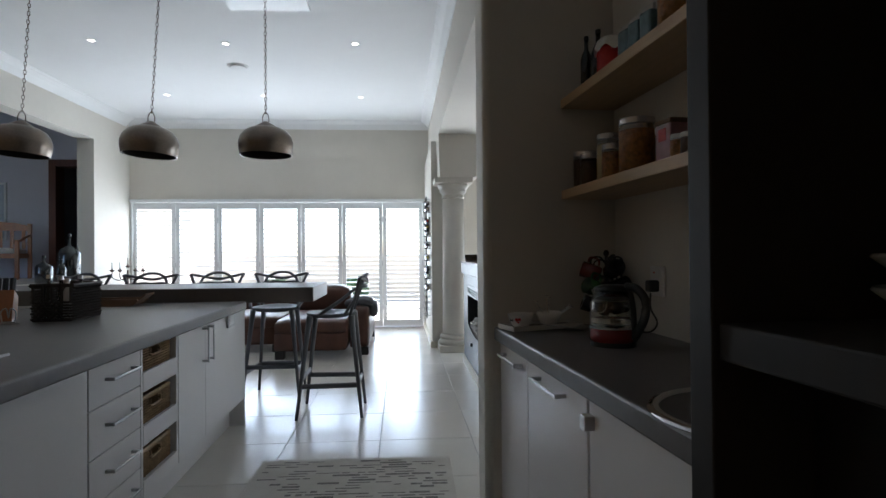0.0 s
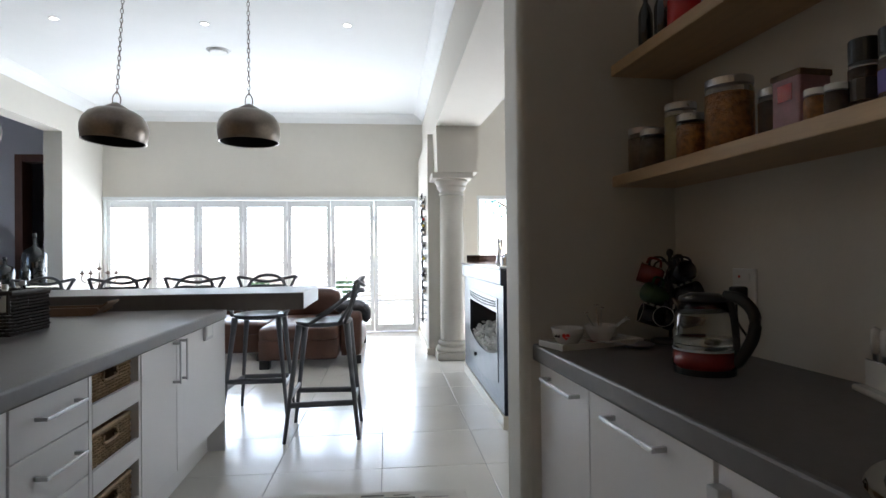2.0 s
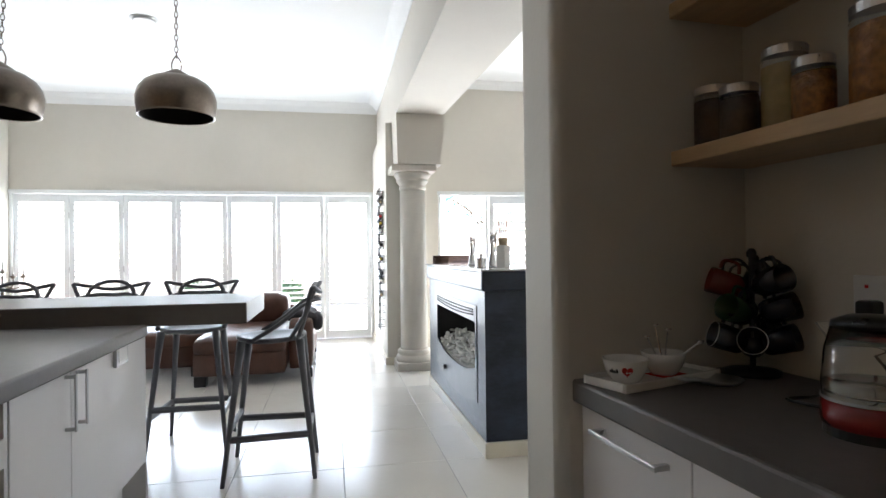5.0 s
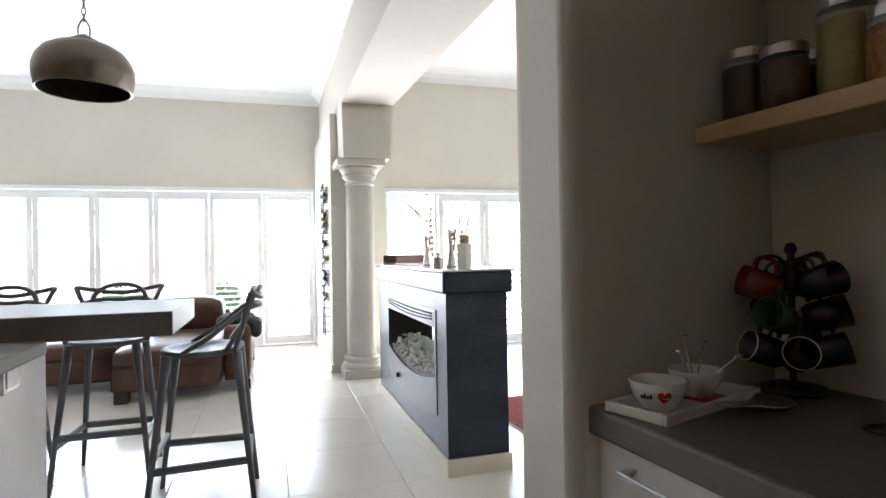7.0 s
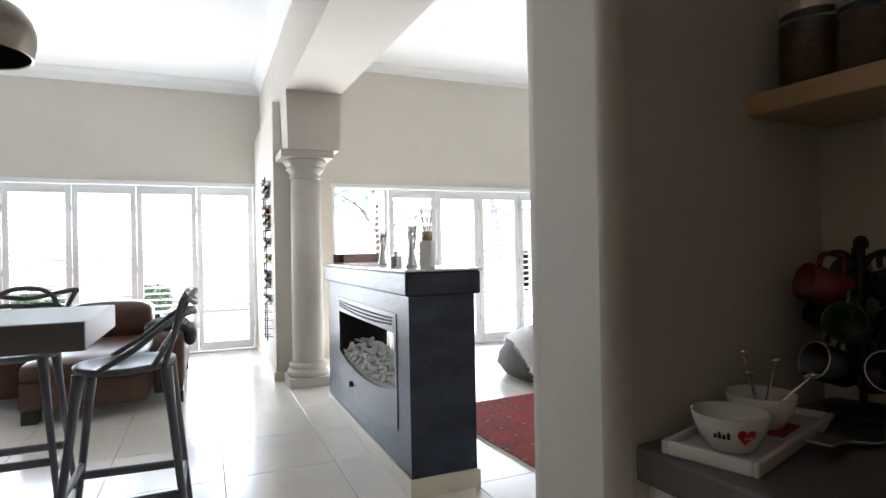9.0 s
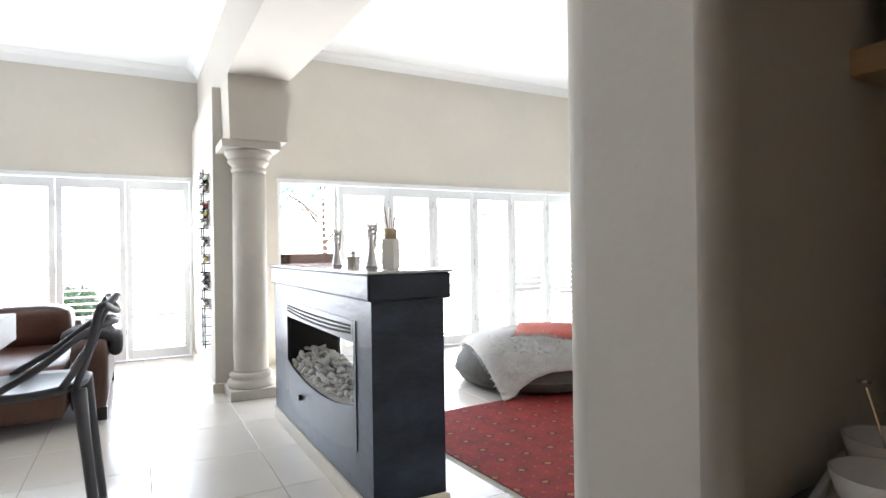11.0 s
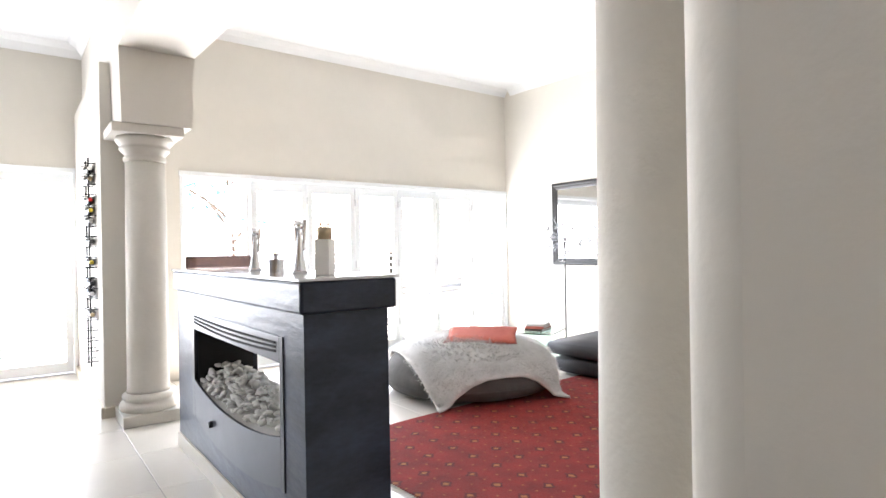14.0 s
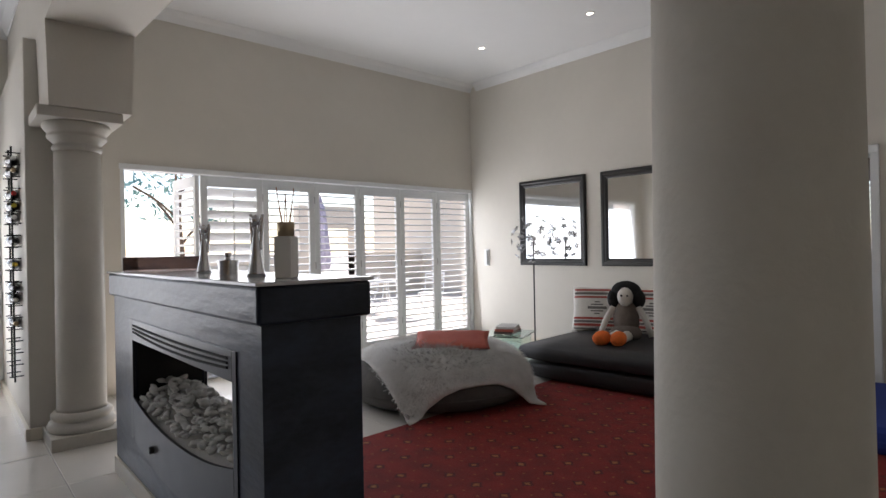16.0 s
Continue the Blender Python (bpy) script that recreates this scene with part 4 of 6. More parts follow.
# ---- pendant lamps ----
def pendant(at):
    ob = thing("pendant_lamp", "domed antique pewter pendant lamp on a long chain", "lamp", at, group="island pendants")
    out = [(0.035, 0.258), (0.07, 0.236), (0.075, 0.23), (0.118, 0.217), (0.16, 0.191), (0.188, 0.153), (0.200, 0.112), (0.199, 0.07), (0.192, 0.034), (0.188, 0.016)]
    part("shade", lathe(out, 48), PEWTER, ob, smooth=True)
    part("lining", lathe([(r - 0.004, z - 0.002 if z > 0.016 else 0.016) for r, z in out], 48), PEWTER_IN, ob, "dark bronze lining", smooth=True)
    part("rim", lathe([(0.182, 0.018), (0.190, 0.014), (0.193, 0.020), (0.188, 0.026)], 48), PEWTER, ob, smooth=True)
    part("cap", lathe([(0, 0.272), (0.014, 0.27), (0.03, 0.258), (0.066, 0.24), (0.075, 0.229), (0.07, 0.225), (0, 0.225)], 32), PEWTER, ob, smooth=True)
    part("hoop", tube(curve([(-0.022, 0, 0.255), (-0.022, 0, 0.305), (0, 0, 0.34), (0.022, 0, 0.305), (0.022, 0, 0.255)], 6), 0.004, 6), PEWTER, ob)
    part("bulb", lathe([(0, 0.07), (0.025, 0.08), (0.03, 0.105), (0.018, 0.14), (0.013, 0.17), (0, 0.17)], 20), CERAMIC, ob, smooth=True)
    part("holder", lathe([(0, 0.165), (0.02, 0.165), (0.02, 0.22), (0, 0.22)], 16), BLACK_PLASTIC, ob)
    z, k = 0.333, 0
    b = bmesh.new()
    while z < ZL - at[2] - 0.05:
        pts = []
        for q in range(10):
            a = 2 * math.pi * q / 10
            u, w = 0.0085 * math.cos(a), 0.019 * math.sin(a)
            pts.append((u, 0, z + w + 0.012) if k % 2 else (0, u, z + w + 0.012))
        tube(pts, 0.0026, 5, b, closed=True)
        z += 0.031
        k += 1
    part("chain", b, PEWTER, ob)
    part("ceiling_rose", lathe([(0, ZL - at[2] - 0.05), (0.02, ZL - at[2] - 0.05), (0.055, ZL - at[2] - 0.015), (0.06, ZL - at[2]), (0, ZL - at[2])], 24), PEWTER, ob, smooth=True)
    return ob


first = pendant((-0.485, 4.43, 1.998))
for x in (-1.335, -2.25):
    copy_thing(first, pose(x, 4.43, 1.995, 1.5, 3.0, 40))


# ---- ceiling fittings ----
def downlight(at, on=True):
    ob = thing("downlight", "small round recessed ceiling downlight", "downlight", at, group="ceiling downlights")
    part("ring", lathe([(0.034, 0), (0.048, 0.0), (0.05, -0.004), (0.046, -0.008), (0.034, -0.004)], 24), SWITCH, ob, smooth=True)
    part("lens", lathe([(0, -0.001), (0.034, -0.001), (0.034, 0.0), (0, 0.0)], 20), SPOT, ob)
    return ob


SPOT = bpy.data.materials.new("lit_spot_lens")
SPOT.use_nodes = True
SPOT.node_tree.nodes["Principled BSDF"].inputs["Emission Color"].default_value = (1.0, 0.9, 0.75, 1)
SPOT.node_tree.nodes["Principled BSDF"].inputs["Emission Strength"].default_value = 3.0
dl = downlight((-2.68, 6.22, ZL))
for x, y in ((-1.32, 6.24), (0.05, 6.18), (-2.73, 8.25), (-0.04, 8.27), (-1.40, 8.25)):
    copy_thing(dl, pose(x, y, ZL))
for x, y in ((5.25, 7.48), (5.40, 6.11), (2.69, 7.25), (2.9, 4.6)):
    copy_thing(dl, pose(x, y, ZR))
ob = thing("ceiling_vent", "round white ceiling air vent disc", "vent", (-1.40, 6.97, ZL))
part("disc", lathe([(0, -0.03), (0.085, -0.03), (0.10, -0.022), (0.10, -0.014), (0, -0.014)], 32), SWITCH, ob, smooth=True)
part("collar", lathe([(0.075, -0.014), (0.12, -0.006), (0.125, 0.0), (0.075, 0)], 32), SWITCH, ob, smooth=True)
# added white slab in place of a sunlight reflection on the ceiling
ob = thing("skylight_panel", "white ceiling slab standing in for a patch of reflected sunlight", "panel", (-0.65, 5.05, ZL))
part("frame", box(-0.36, 0.36, -0.3, 0.3, -0.02, 0, 0.004), SWITCH, ob)

# ---- worktop niche with shelves, turned a little against the room ----
before_niche = set(scene.objects)
XC = 0.96
unit = thing("cabinet", "white base cabinet with a steel-handled drawer front", "cabinet", group="niche cabinets")
part("body", box(XC + 0.022, 1.528, 2.12, 2.61, 0.12, 0.815), CABINET, unit)
part("filler", box(XC + 0.004, XC + 0.02, 2.60, 2.612, 0.12, 0.815), CABINET, unit)
d = part("door", box(XC, XC + 0.02, 2.185, 2.596, 0.125, 0.81, 0.002), CABINET, unit)
bar_handle(d, (XC, 2.25, 0.775), (XC, 2.50, 0.775), -0.035)
unit = thing("cabinet", "white base cabinet with a steel-handled drawer front", "cabinet", group="niche cabinets")
part("body", box(XC + 0.022, 1.528, 1.60, 2.118, 0.12, 0.815), CABINET, unit)
d = part("door", box(XC, XC + 0.02, 1.62, 2.180, 0.125, 0.81, 0.002), CABINET, unit)
bar_handle(d, (XC, 1.78, 0.775), (XC, 2.03, 0.775), -0.035)
unit = thing("cabinet", "white sink cabinet with a steel tab handle", "cabinet", group="niche cabinets")
part("body", box(XC + 0.022, 1.528, 0.915, 1.598, 0.12, 0.60), CABINET, unit)
d = part("door", box(XC, XC + 0.02, 0.925, 1.605, 0.125, 0.81, 0.002), CABINET, unit)
part("handle", box(XC - 0.03, XC, 1.565, 1.60, 0.735, 0.775, 0.003), STEEL, d, "brushed steel tab handle")
unit = thing("plinth_board", "white recessed plinth under the niche cabinets", "plinth")
part("board", box(XC + 0.06, XC + 0.08, 0.915, 2.62, -0.054, 0.12), CABINET, unit)
top = thing("worktop", "dark grey cement worktop in the niche", "worktop")
b = box(0.935, 1.528, 0.915, 2.625, 0.82, 0.88, 0.008)
part("slab", b, CEMENT, top)
ob = thing("sink", "round stainless steel sink bowl with a bright rim", "sink", (1.155, 1.175, 0.88))
part("bowl", lathe([(0.205, 0.003), (0.198, -0.02), (0.19, -0.05), (0, -0.055)], 48), STEEL, ob, smooth=True)
part("rim", lathe([(0.20, 0.001), (0.203, 0.007), (0.22, 0.006), (0.226, 0.0)], 48), CHROME, ob, smooth=True)

for z, nm in ((1.496, "lower"), (1.914, "upper")):
    ob = thing("wall_shelf", f"thick pale pine shelf, the {nm} of two, in the niche", "shelf")
    part("board", box(1.262, 1.528, 0.915, 2.63, z - 0.042, z, 0.004), PINE, ob)
tall = thing("tall_cabinet", "tall dark grey open cabinet with a cement ledge", "cabinet")
part("side_panel", box(0.83, 1.528, 0.858, 0.913, -0.054, 2.9, 0.003), STAINED, tall)
part("side_panel", box(0.83, 1.528, -1.2, -1.14, -0.054, 2.9, 0.003), STAINED, tall)
part("back", box(1.50, 1.526, -1.14, 0.858, -0.054, 2.9), BLACK, tall)
part("top", box(0.83, 1.50, -1.14, 0.858, 2.84, 2.9), STAINED, tall)
part("ledge", box(0.84, 1.50, -1.14, 0.858, 1.06, 1.112, 0.004), STAINED, tall)
part("upper_door", box(0.87, 0.89, -1.13, 0.854, 1.75, 2.83, 0.003), BLACK, tall)
part("lower_panel", box(0.985, 1.005, -1.13, 0.854, -0.05, 1.058), BLACK, tall)
for k, z in enumerate((0.0, 0.045)):
    ob = thing("serving_dish", "shallow white ceramic dish on the cabinet ledge", "dish", (1.135, 0.73, 1.112 + z), group="stacked dishes")
    part("bowl", lathe([(0, 0), (0.07, 0), (0.11, 0.028), (0.13, 0.045), (0.128, 0.05), (0.106, 0.034), (0.068, 0.008), (0, 0.008)], 32), CERAMIC, ob, smooth=True)


# ---- jars, tins and bottles on the shelves ----
def jar(at, r, h, fill, cap_h=0.022, name="storage_jar", label="", cap=None, level=0.86):
    ob = thing(name, label, "jar", at, group="shelf jars")
    g = part("jar_glass", lathe([(0, 0), (r * 0.94, 0), (r, 0.006), (r, h - cap_h - 0.012), (r * 0.9, h - cap_h), (r * 0.9, h - cap_h + 0.004), (0, h - cap_h + 0.004)], 28), GLASS, ob, smooth=True)
    g.visible_shadow = False
    part("contents", lathe([(0, 0.005), (r * 0.93, 0.005), (r * 0.94, (h - cap_h) * level), (r * 0.5, (h - cap_h) * level + 0.006), (0, (h - cap_h) * level + 0.004)], 24), fill, ob, smooth=True)
    part("lid", lathe([(0, h - cap_h), (r * 0.97, h - cap_h), (r * 0.98, h - 0.003), (r * 0.94, h), (0, h)], 28), cap or STEEL, ob, "brushed steel lid" if not cap else "dark screw lid")
    return ob


Z1, Z2 = 1.496, 1.914
jar((1.35, 2.555, Z1), 0.054, 0.165, SPICE, label="glass jar of dark spice with a steel lid")
jar((1.33, 2.448, Z1), 0.047, 0.138, SPICE, label="small glass jar of dark spice with a steel lid")
jar((1.445, 2.47, Z1), 0.040, 0.145, SPICE, label="small glass jar of dark spice with a steel lid")
jar((1.365, 2.342, Z1), 0.051, 0.200, FLOUR, label="tall glass jar of pale meal with a steel lid")
jar((1.33, 2.235, Z1), 0.043, 0.138, CORN, label="small glass jar of orange pasta with a steel lid")
jar((1.36, 2.095, Z1), 0.066, 0.205, CORN, label="large glass jar of orange pasta with a steel lid")
jar((1.42, 1.985, Z1), 0.045, 0.15, SPICE, label="glass jar of dark spice with a steel lid")
ob = thing("tin_box", "pink printed tin box with a dark lid", "tin", (1.355, 1.83, Z1), 3)
part("body", box(-0.045, 0.045, -0.042, 0.042, 0, 0.13, 0.006), PINK_TIN, ob)
part("lid", box(-0.048, 0.048, -0.045, 0.045, 0.123, 0.14, 0.005), SPICE, ob, "dark hinged lid")
part("print", box(-0.0465, -0.0455, -0.02, 0.022, 0.07, 0.11), RED_GLAZE, ob)
jar((1.315, 1.745, Z1), 0.024, 0.075, CORN, 0.014, label="tiny spice jar with a pale lid", cap=CERAMIC)
jar((1.315, 1.69, Z1), 0.024, 0.07, SPICE, 0.014, label="tiny spice jar with a pale lid", cap=CERAMIC)
for y, m in ((1.655, BLACK_PLASTIC), (1.585, BLACK_PLASTIC)):
    g = jar((1.35, y, Z1), 0.030, 0.155, SPICE, 0.05, "spice_grinder", "glass spice grinder with a black top", BLACK_PLASTIC)
    part("label", lathe([(0.0304, 0.025), (0.0307, 0.025), (0.0307, 0.07), (0.0304, 0.07)], 24), PURPLE_LABEL if y < 1.6 else SMOKE, g)
jar((1.355, 1.505, Z1), 0.036, 0.165, SPICE, 0.02, label="glass preserve jar with a gold lid", cap=GOLD)


def bottle(at, r, h, mat, label, group="shelf bottles", neck=0.35, paper=False):
    ob = thing("bottle", label, "bottle", at, group=group)
    part("body", lathe([(0, 0), (r * 0.9, 0), (r, r * 0.15), (r, h * 0.58), (r * 0.75, h * 0.68), (r * neck, h * 0.76), (r * neck, h * 0.95), (0, h * 0.95)], 24), mat, ob, smooth=True)
    part("cap", lathe([(0, h * 0.93), (r * neck * 1.15, h * 0.93), (r * neck * 1.15, h), (0, h)], 16), BLACK_PLASTIC, ob)
    if paper:
        part("label", lathe([(r * 1.01, h * 0.16), (r * 1.015, h * 0.16), (r * 1.015, h * 0.42), (r * 1.01, h * 0.42)], 24), LABEL, ob, "pale paper label")
    return ob


bottle((1.34, 2.51, Z2), 0.026, 0.25, DARK_GLASS, "dark glass sauce bottle on the upper shelf")
bottle((1.36, 2.43, Z2), 0.030, 0.25, DARK_GLASS, "dark glass sauce bottle on the upper shelf")
ob = thing("preserve_jar", "red preserve jar with a white cloth cover", "jar", (1.35, 2.28, Z2))
part("body", lathe([(0, 0), (0.05, 0), (0.058, 0.02), (0.058, 0.10), (0.045, 0.125), (0, 0.125)], 24), RED_GLAZE, ob, smooth=True)
b = lathe([(0, 0.16), (0.045, 0.155), (0.056, 0.135), (0.068, 0.105)], 32)
for v in b.verts:
    a = math.atan2(v.co.y, v.co.x)
    v.co.z -= 0.012 * math.sin(6 * a) * (1 if v.co.z < 0.14 else 0)
part("cloth_cover", b, WHITE_CLOTH, ob, "white cotton cover", smooth=True)
for y in (2.13, 2.05, 1.96):
    ob = thing("food_packet", "teal and white printed foil packet", "packet", (1.34, y, Z2), 8, group="shelf packets")
    part("bag", box(-0.02, 0.02, -0.034, 0.034, 0, 0.13, 0.012), TEAL_PACK, ob)
    part("fold", box(-0.006, 0.006, -0.03, 0.03, 0.128, 0.15, 0.002), LABEL, ob)
jar((1.36, 1.83, Z2), 0.055, 0.17, CORN, label="large glass jar of orange pasta with a steel lid")

# ---- things on the niche worktop ----
k = thing("kettle", "glass electric kettle with red base and dark handle", "kettle", (1.232, 2.038, 0.88), -58)
k.matrix_basis = k.matrix_basis @ Matrix.Scale(0.96, 4)
part("base_plate", lathe([(0, 0), (0.082, 0), (0.082, 0.018), (0, 0.018)], 32), BLACK_PLASTIC, k)
part("base", lathe([(0, 0.018), (0.083, 0.018), (0.086, 0.03), (0.084, 0.066), (0, 0.066)], 32), KETTLE_RED, k, "translucent red base", smooth=True)
part("steel_band", lathe([(0.0842, 0.066), (0.0852, 0.066), (0.0852, 0.072), (0.0842, 0.072)], 32), STEEL, k)
g = part("glass_body", lathe([(0.083, 0.068), (0.084, 0.10), (0.078, 0.16), (0.066, 0.205), (0.064, 0.205), (0.076, 0.16), (0.082, 0.10), (0.081, 0.068)], 40), GLASS, k, smooth=True)
g.visible_shadow = False
g = part("water", lathe([(0, 0.068), (0.080, 0.068), (0.081, 0.098), (0, 0.098)], 32), GLASS, k, smooth=True)
g.visible_shadow = False
part("lid", lathe([(0, 0.226), (0.04, 0.224), (0.066, 0.214), (0.068, 0.203), (0, 0.203)], 32), BLACK_PLASTIC, k, smooth=True)
part("handle", tube(curve([(0.055, 0, 0.218), (0.098, 0, 0.212), (0.132, 0, 0.172), (0.128, 0, 0.11), (0.096, 0, 0.05), (0.082, 0, 0.035)], 6), [0.014] * 31, 8, flat=1.2), BLACK_PLASTIC, k, smooth=True)
part("handle_grip", tube(curve([(0.07, 0, 0.205), (0.082, 0, 0.15), (0.086, 0, 0.08), (0.084, 0, 0.03)], 6), 0.011, 8), BLACK_PLASTIC, k, smooth=True)
part("spout", prism([(-0.09, 0.205), (-0.06, 0.16), (-0.06, 0.21)], "y", -0.012, 0.012), GLASS, k)

ob = thing("wall_socket", "white double wall socket plate above the worktop", "socket", (1.53, 2.255, 1.093))
part("plate", box(-0.010, 0, -0.052, 0.052, -0.06, 0.06, 0.003), SWITCH, ob)
part("switch", box(-0.013, -0.010, -0.03, -0.016, 0.02, 0.045, 0.001), SWITCH, ob)
part("indicator", box(-0.012, -0.010, 0.014, 0.022, 0.03, 0.038), RED_GLAZE, ob)
ob = thing("plug", "black three-pin plug and looping cord", "plug", (1.52, 2.25, 1.075))
part("body", box(-0.045, 0, -0.02, 0.02, -0.025, 0.022, 0.008), BLACK_PLASTIC, ob)
part("cord", tube(curve([(-0.03, 0, -0.03), (-0.04, -0.02, -0.09), (-0.03, -0.05, -0.14), (-0.04, -0.02, -0.18), (-0.07, 0.05, -0.191), (-0.16, 0.02, -0.191), (-0.24, 0.02, -0.191), (-0.22, -0.08, -0.191), (-0.2, -0.17, -0.191)], 6), 0.0036, 6), BLACK_PLASTIC, ob)

tree_ob = thing("mug_tree", "dark iron mug tree with curled arms", "mug tree", (1.425, 2.515, 0.88))
tree_ob.matrix_basis = tree_ob.matrix_basis @ Matrix.Scale(0.92, 4)
part("base", lathe([(0, 0), (0.075, 0), (0.075, 0.012), (0.02, 0.02), (0, 0.02)], 24), IRON, tree_ob, smooth=True)
part("post", tube([(0, 0, 0.015), (0, 0, 0.345)], 0.008, 8), IRON, tree_ob)
part("finial", lathe([(0, 0.335), (0.013, 0.345), (0.014, 0.357), (0.008, 0.368), (0, 0.37)], 16), IRON, tree_ob, smooth=True)
MUGS = [(0.27, 150, ORANGE_GLAZE), (0.28, 35, NAVY_GLAZE), (0.28, 270, NAVY_GLAZE), (0.195, 192, GREEN_GLAZE), (0.20, 300, NAVY_GLAZE), (0.195, 70, NAVY_GLAZE), (0.11, 162, NAVY_GLAZE), (0.105, 226, NAVY_GLAZE), (0.11, 300, NAVY_GLAZE), (0.11, 20, NAVY_GLAZE)]
for sgn in (-1, 1):
    part("curl", tube(curve([(0, 0, 0.30), (-0.025 * sgn, 0.02 * sgn, 0.335), (-0.055 * sgn, 0.045 * sgn, 0.328), (-0.06 * sgn, 0.05 * sgn, 0.29)], 5), 0.005, 6), IRON, tree_ob)
for z, a, m in MUGS:
    ca, sa = math.cos(radians(a)), math.sin(radians(a))
    part("arm", tube(curve([(0, 0, z + 0.04), (0.03 * ca, 0.03 * sa, z + 0.052), (0.055 * ca, 0.055 * sa, z + 0.04), (0.06 * ca, 0.06 * sa, z + 0.01)], 4), 0.004, 6), IRON, tree_ob)
for z, a, m in MUGS:
    word = {ORANGE_GLAZE: "orange red", GREEN_GLAZE: "dark green"}.get(m, "dark navy")
    ob = new("mug")
    ob.matrix_basis = pose(1.425, 2.515, 0.88 + 0.92 * (z - 0.005), 0, 0, a) @ pose(0.066, 0, 0, 0, 72, 0)
    tagged(ob, f"{word} glazed mug hanging on the tree", "mug", "mugs on the tree")
    part("body", lathe([(0, -0.042), (0.027, -0.042), (0.033, -0.03), (0.036, 0.042), (0.0335, 0.042), (0.030, -0.03), (0, -0.037)], 24), m, ob, smooth=True)
    part("rim", lathe([(0.0340, 0.0415), (0.0350, 0.0432), (0.0362, 0.0415)], 24), CERAMIC if z < 0.15 and 150 < a < 240 else m, ob, smooth=True)
    part("handle", tube(curve([(-0.037, 0, 0.025), (-0.06, 0, 0.02), (-0.06, 0, -0.015), (-0.035, 0, -0.025)], 4), 0.005, 6), m, ob)

ob = thing("serving_plate", "long white ceramic tray with low upturned rim", "tray", (1.128, 2.535, 0.88), 14)
part("bed", box(-0.165, 0.165, -0.062, 0.062, 0.004, 0.011, 0.002), CERAMIC, ob)
for x0, x1, y0, y1 in ((-0.175, 0.175, -0.072, -0.062), (-0.175, 0.175, 0.062, 0.072), (-0.175, -0.165, -0.062, 0.062), (0.165, 0.175, -0.062, 0.062)):
    part("rim", box(x0, x1, y0, y1, 0, 0.022, 0.003), CERAMIC, ob)
part("red_motif", box(0.0, 0.09, -0.045, 0.03, 0.011, 0.0118), RED_GLAZE, ob)
TURN_T = radians(14)
for i, (x, y) in enumerate(((-0.105, -0.006), (0.045, 0.004))):
    px, py = 1.128 + x * math.cos(TURN_T) - y * math.sin(TURN_T), 2.535 + x * math.sin(TURN_T) + y * math.cos(TURN_T)
    ob = thing("bowl", "small white ceramic bowl with a red heart" if i == 0 else "small white ceramic bowl full of teaspoons", "bowl", (px, py, 0.891))
    part("body", lathe([(0, 0), (0.030, 0), (0.036, 0.006), (0.050, 0.03), (0.057, 0.058), (0.054, 0.058), (0.046, 0.03), (0.030, 0.010), (0, 0.010)], 36), CERAMIC, ob, smooth=True)
    if i == 0:
        b = bmesh.new()
        vs = []
        for q in range(24):
            a = 2 * math.pi * q / 24
            hx, hz = 16 * math.sin(a) ** 3, 13 * math.cos(a) - 5 * math.cos(2 * a) - 2 * math.cos(3 * a) - math.cos(4 * a)
            u, z = hx * 0.00085, 0.033 + hz * 0.0009
            r = (0.050 + (z - 0.03) * 0.25 if z > 0.03 else 0.036 + (z - 0.006) * 0.583) + 0.0012
            ang = radians(-119) + u / r
            vs.append(b.verts.new((r * math.cos(ang), r * math.sin(ang), z)))
        b.faces.new(vs)
        part("heart", b, RED_GLAZE, ob, "red dotted heart")
        for q in range(4):
            ang = radians(-168 + q * 7)
            part("script_bar", box(0.051 * math.cos(ang) - 0.002, 0.051 * math.cos(ang) + 0.002, 0.051 * math.sin(ang) - 0.002, 0.051 * math.sin(ang) + 0.001, 0.028, 0.034 + 0.004 * (q % 2)), BLACK, ob)
    else:
        for q, (a, tilt) in enumerate(((200, 38), (250, 20), (330, 50), (345, 55), (95, 15))):
            s = thing("teaspoon", "polished steel teaspoon standing in the bowl", "spoon", (px, py, 0.903), group="teaspoons in the bowl")
            d = Vector((math.cos(radians(a)) * math.sin(radians(tilt)), math.sin(radians(a)) * math.sin(radians(tilt)), math.cos(radians(tilt))))
            part("stem", tube([d * 0.015, d * 0.11], 0.0022, 6), CHROME, s)
            part("bowl", lathe([(0, -0.004), (0.008, -0.002), (0.010, 0.002), (0, 0.004)], 12, at=tuple(d * 0.118)), CHROME, s, smooth=True)
ob = thing("spoon_rest", "round brushed steel spoon rest with a flat handle", "spoon rest", (1.262, 2.455, 0.88), -168)
part("dish", lathe([(0, 0.003), (0.04, 0.004), (0.056, 0.014), (0.058, 0.012), (0.042, 0.0), (0, 0.0)], 32), STEEL, ob, smooth=True)
b = box(0.05, 0.15, -0.02, 0.02, 0.012, 0.016, 0.0015)
for v in b.verts:
    v.co.z += max(0, v.co.x - 0.1) * 0.25
part("handle", b, STEEL, ob)

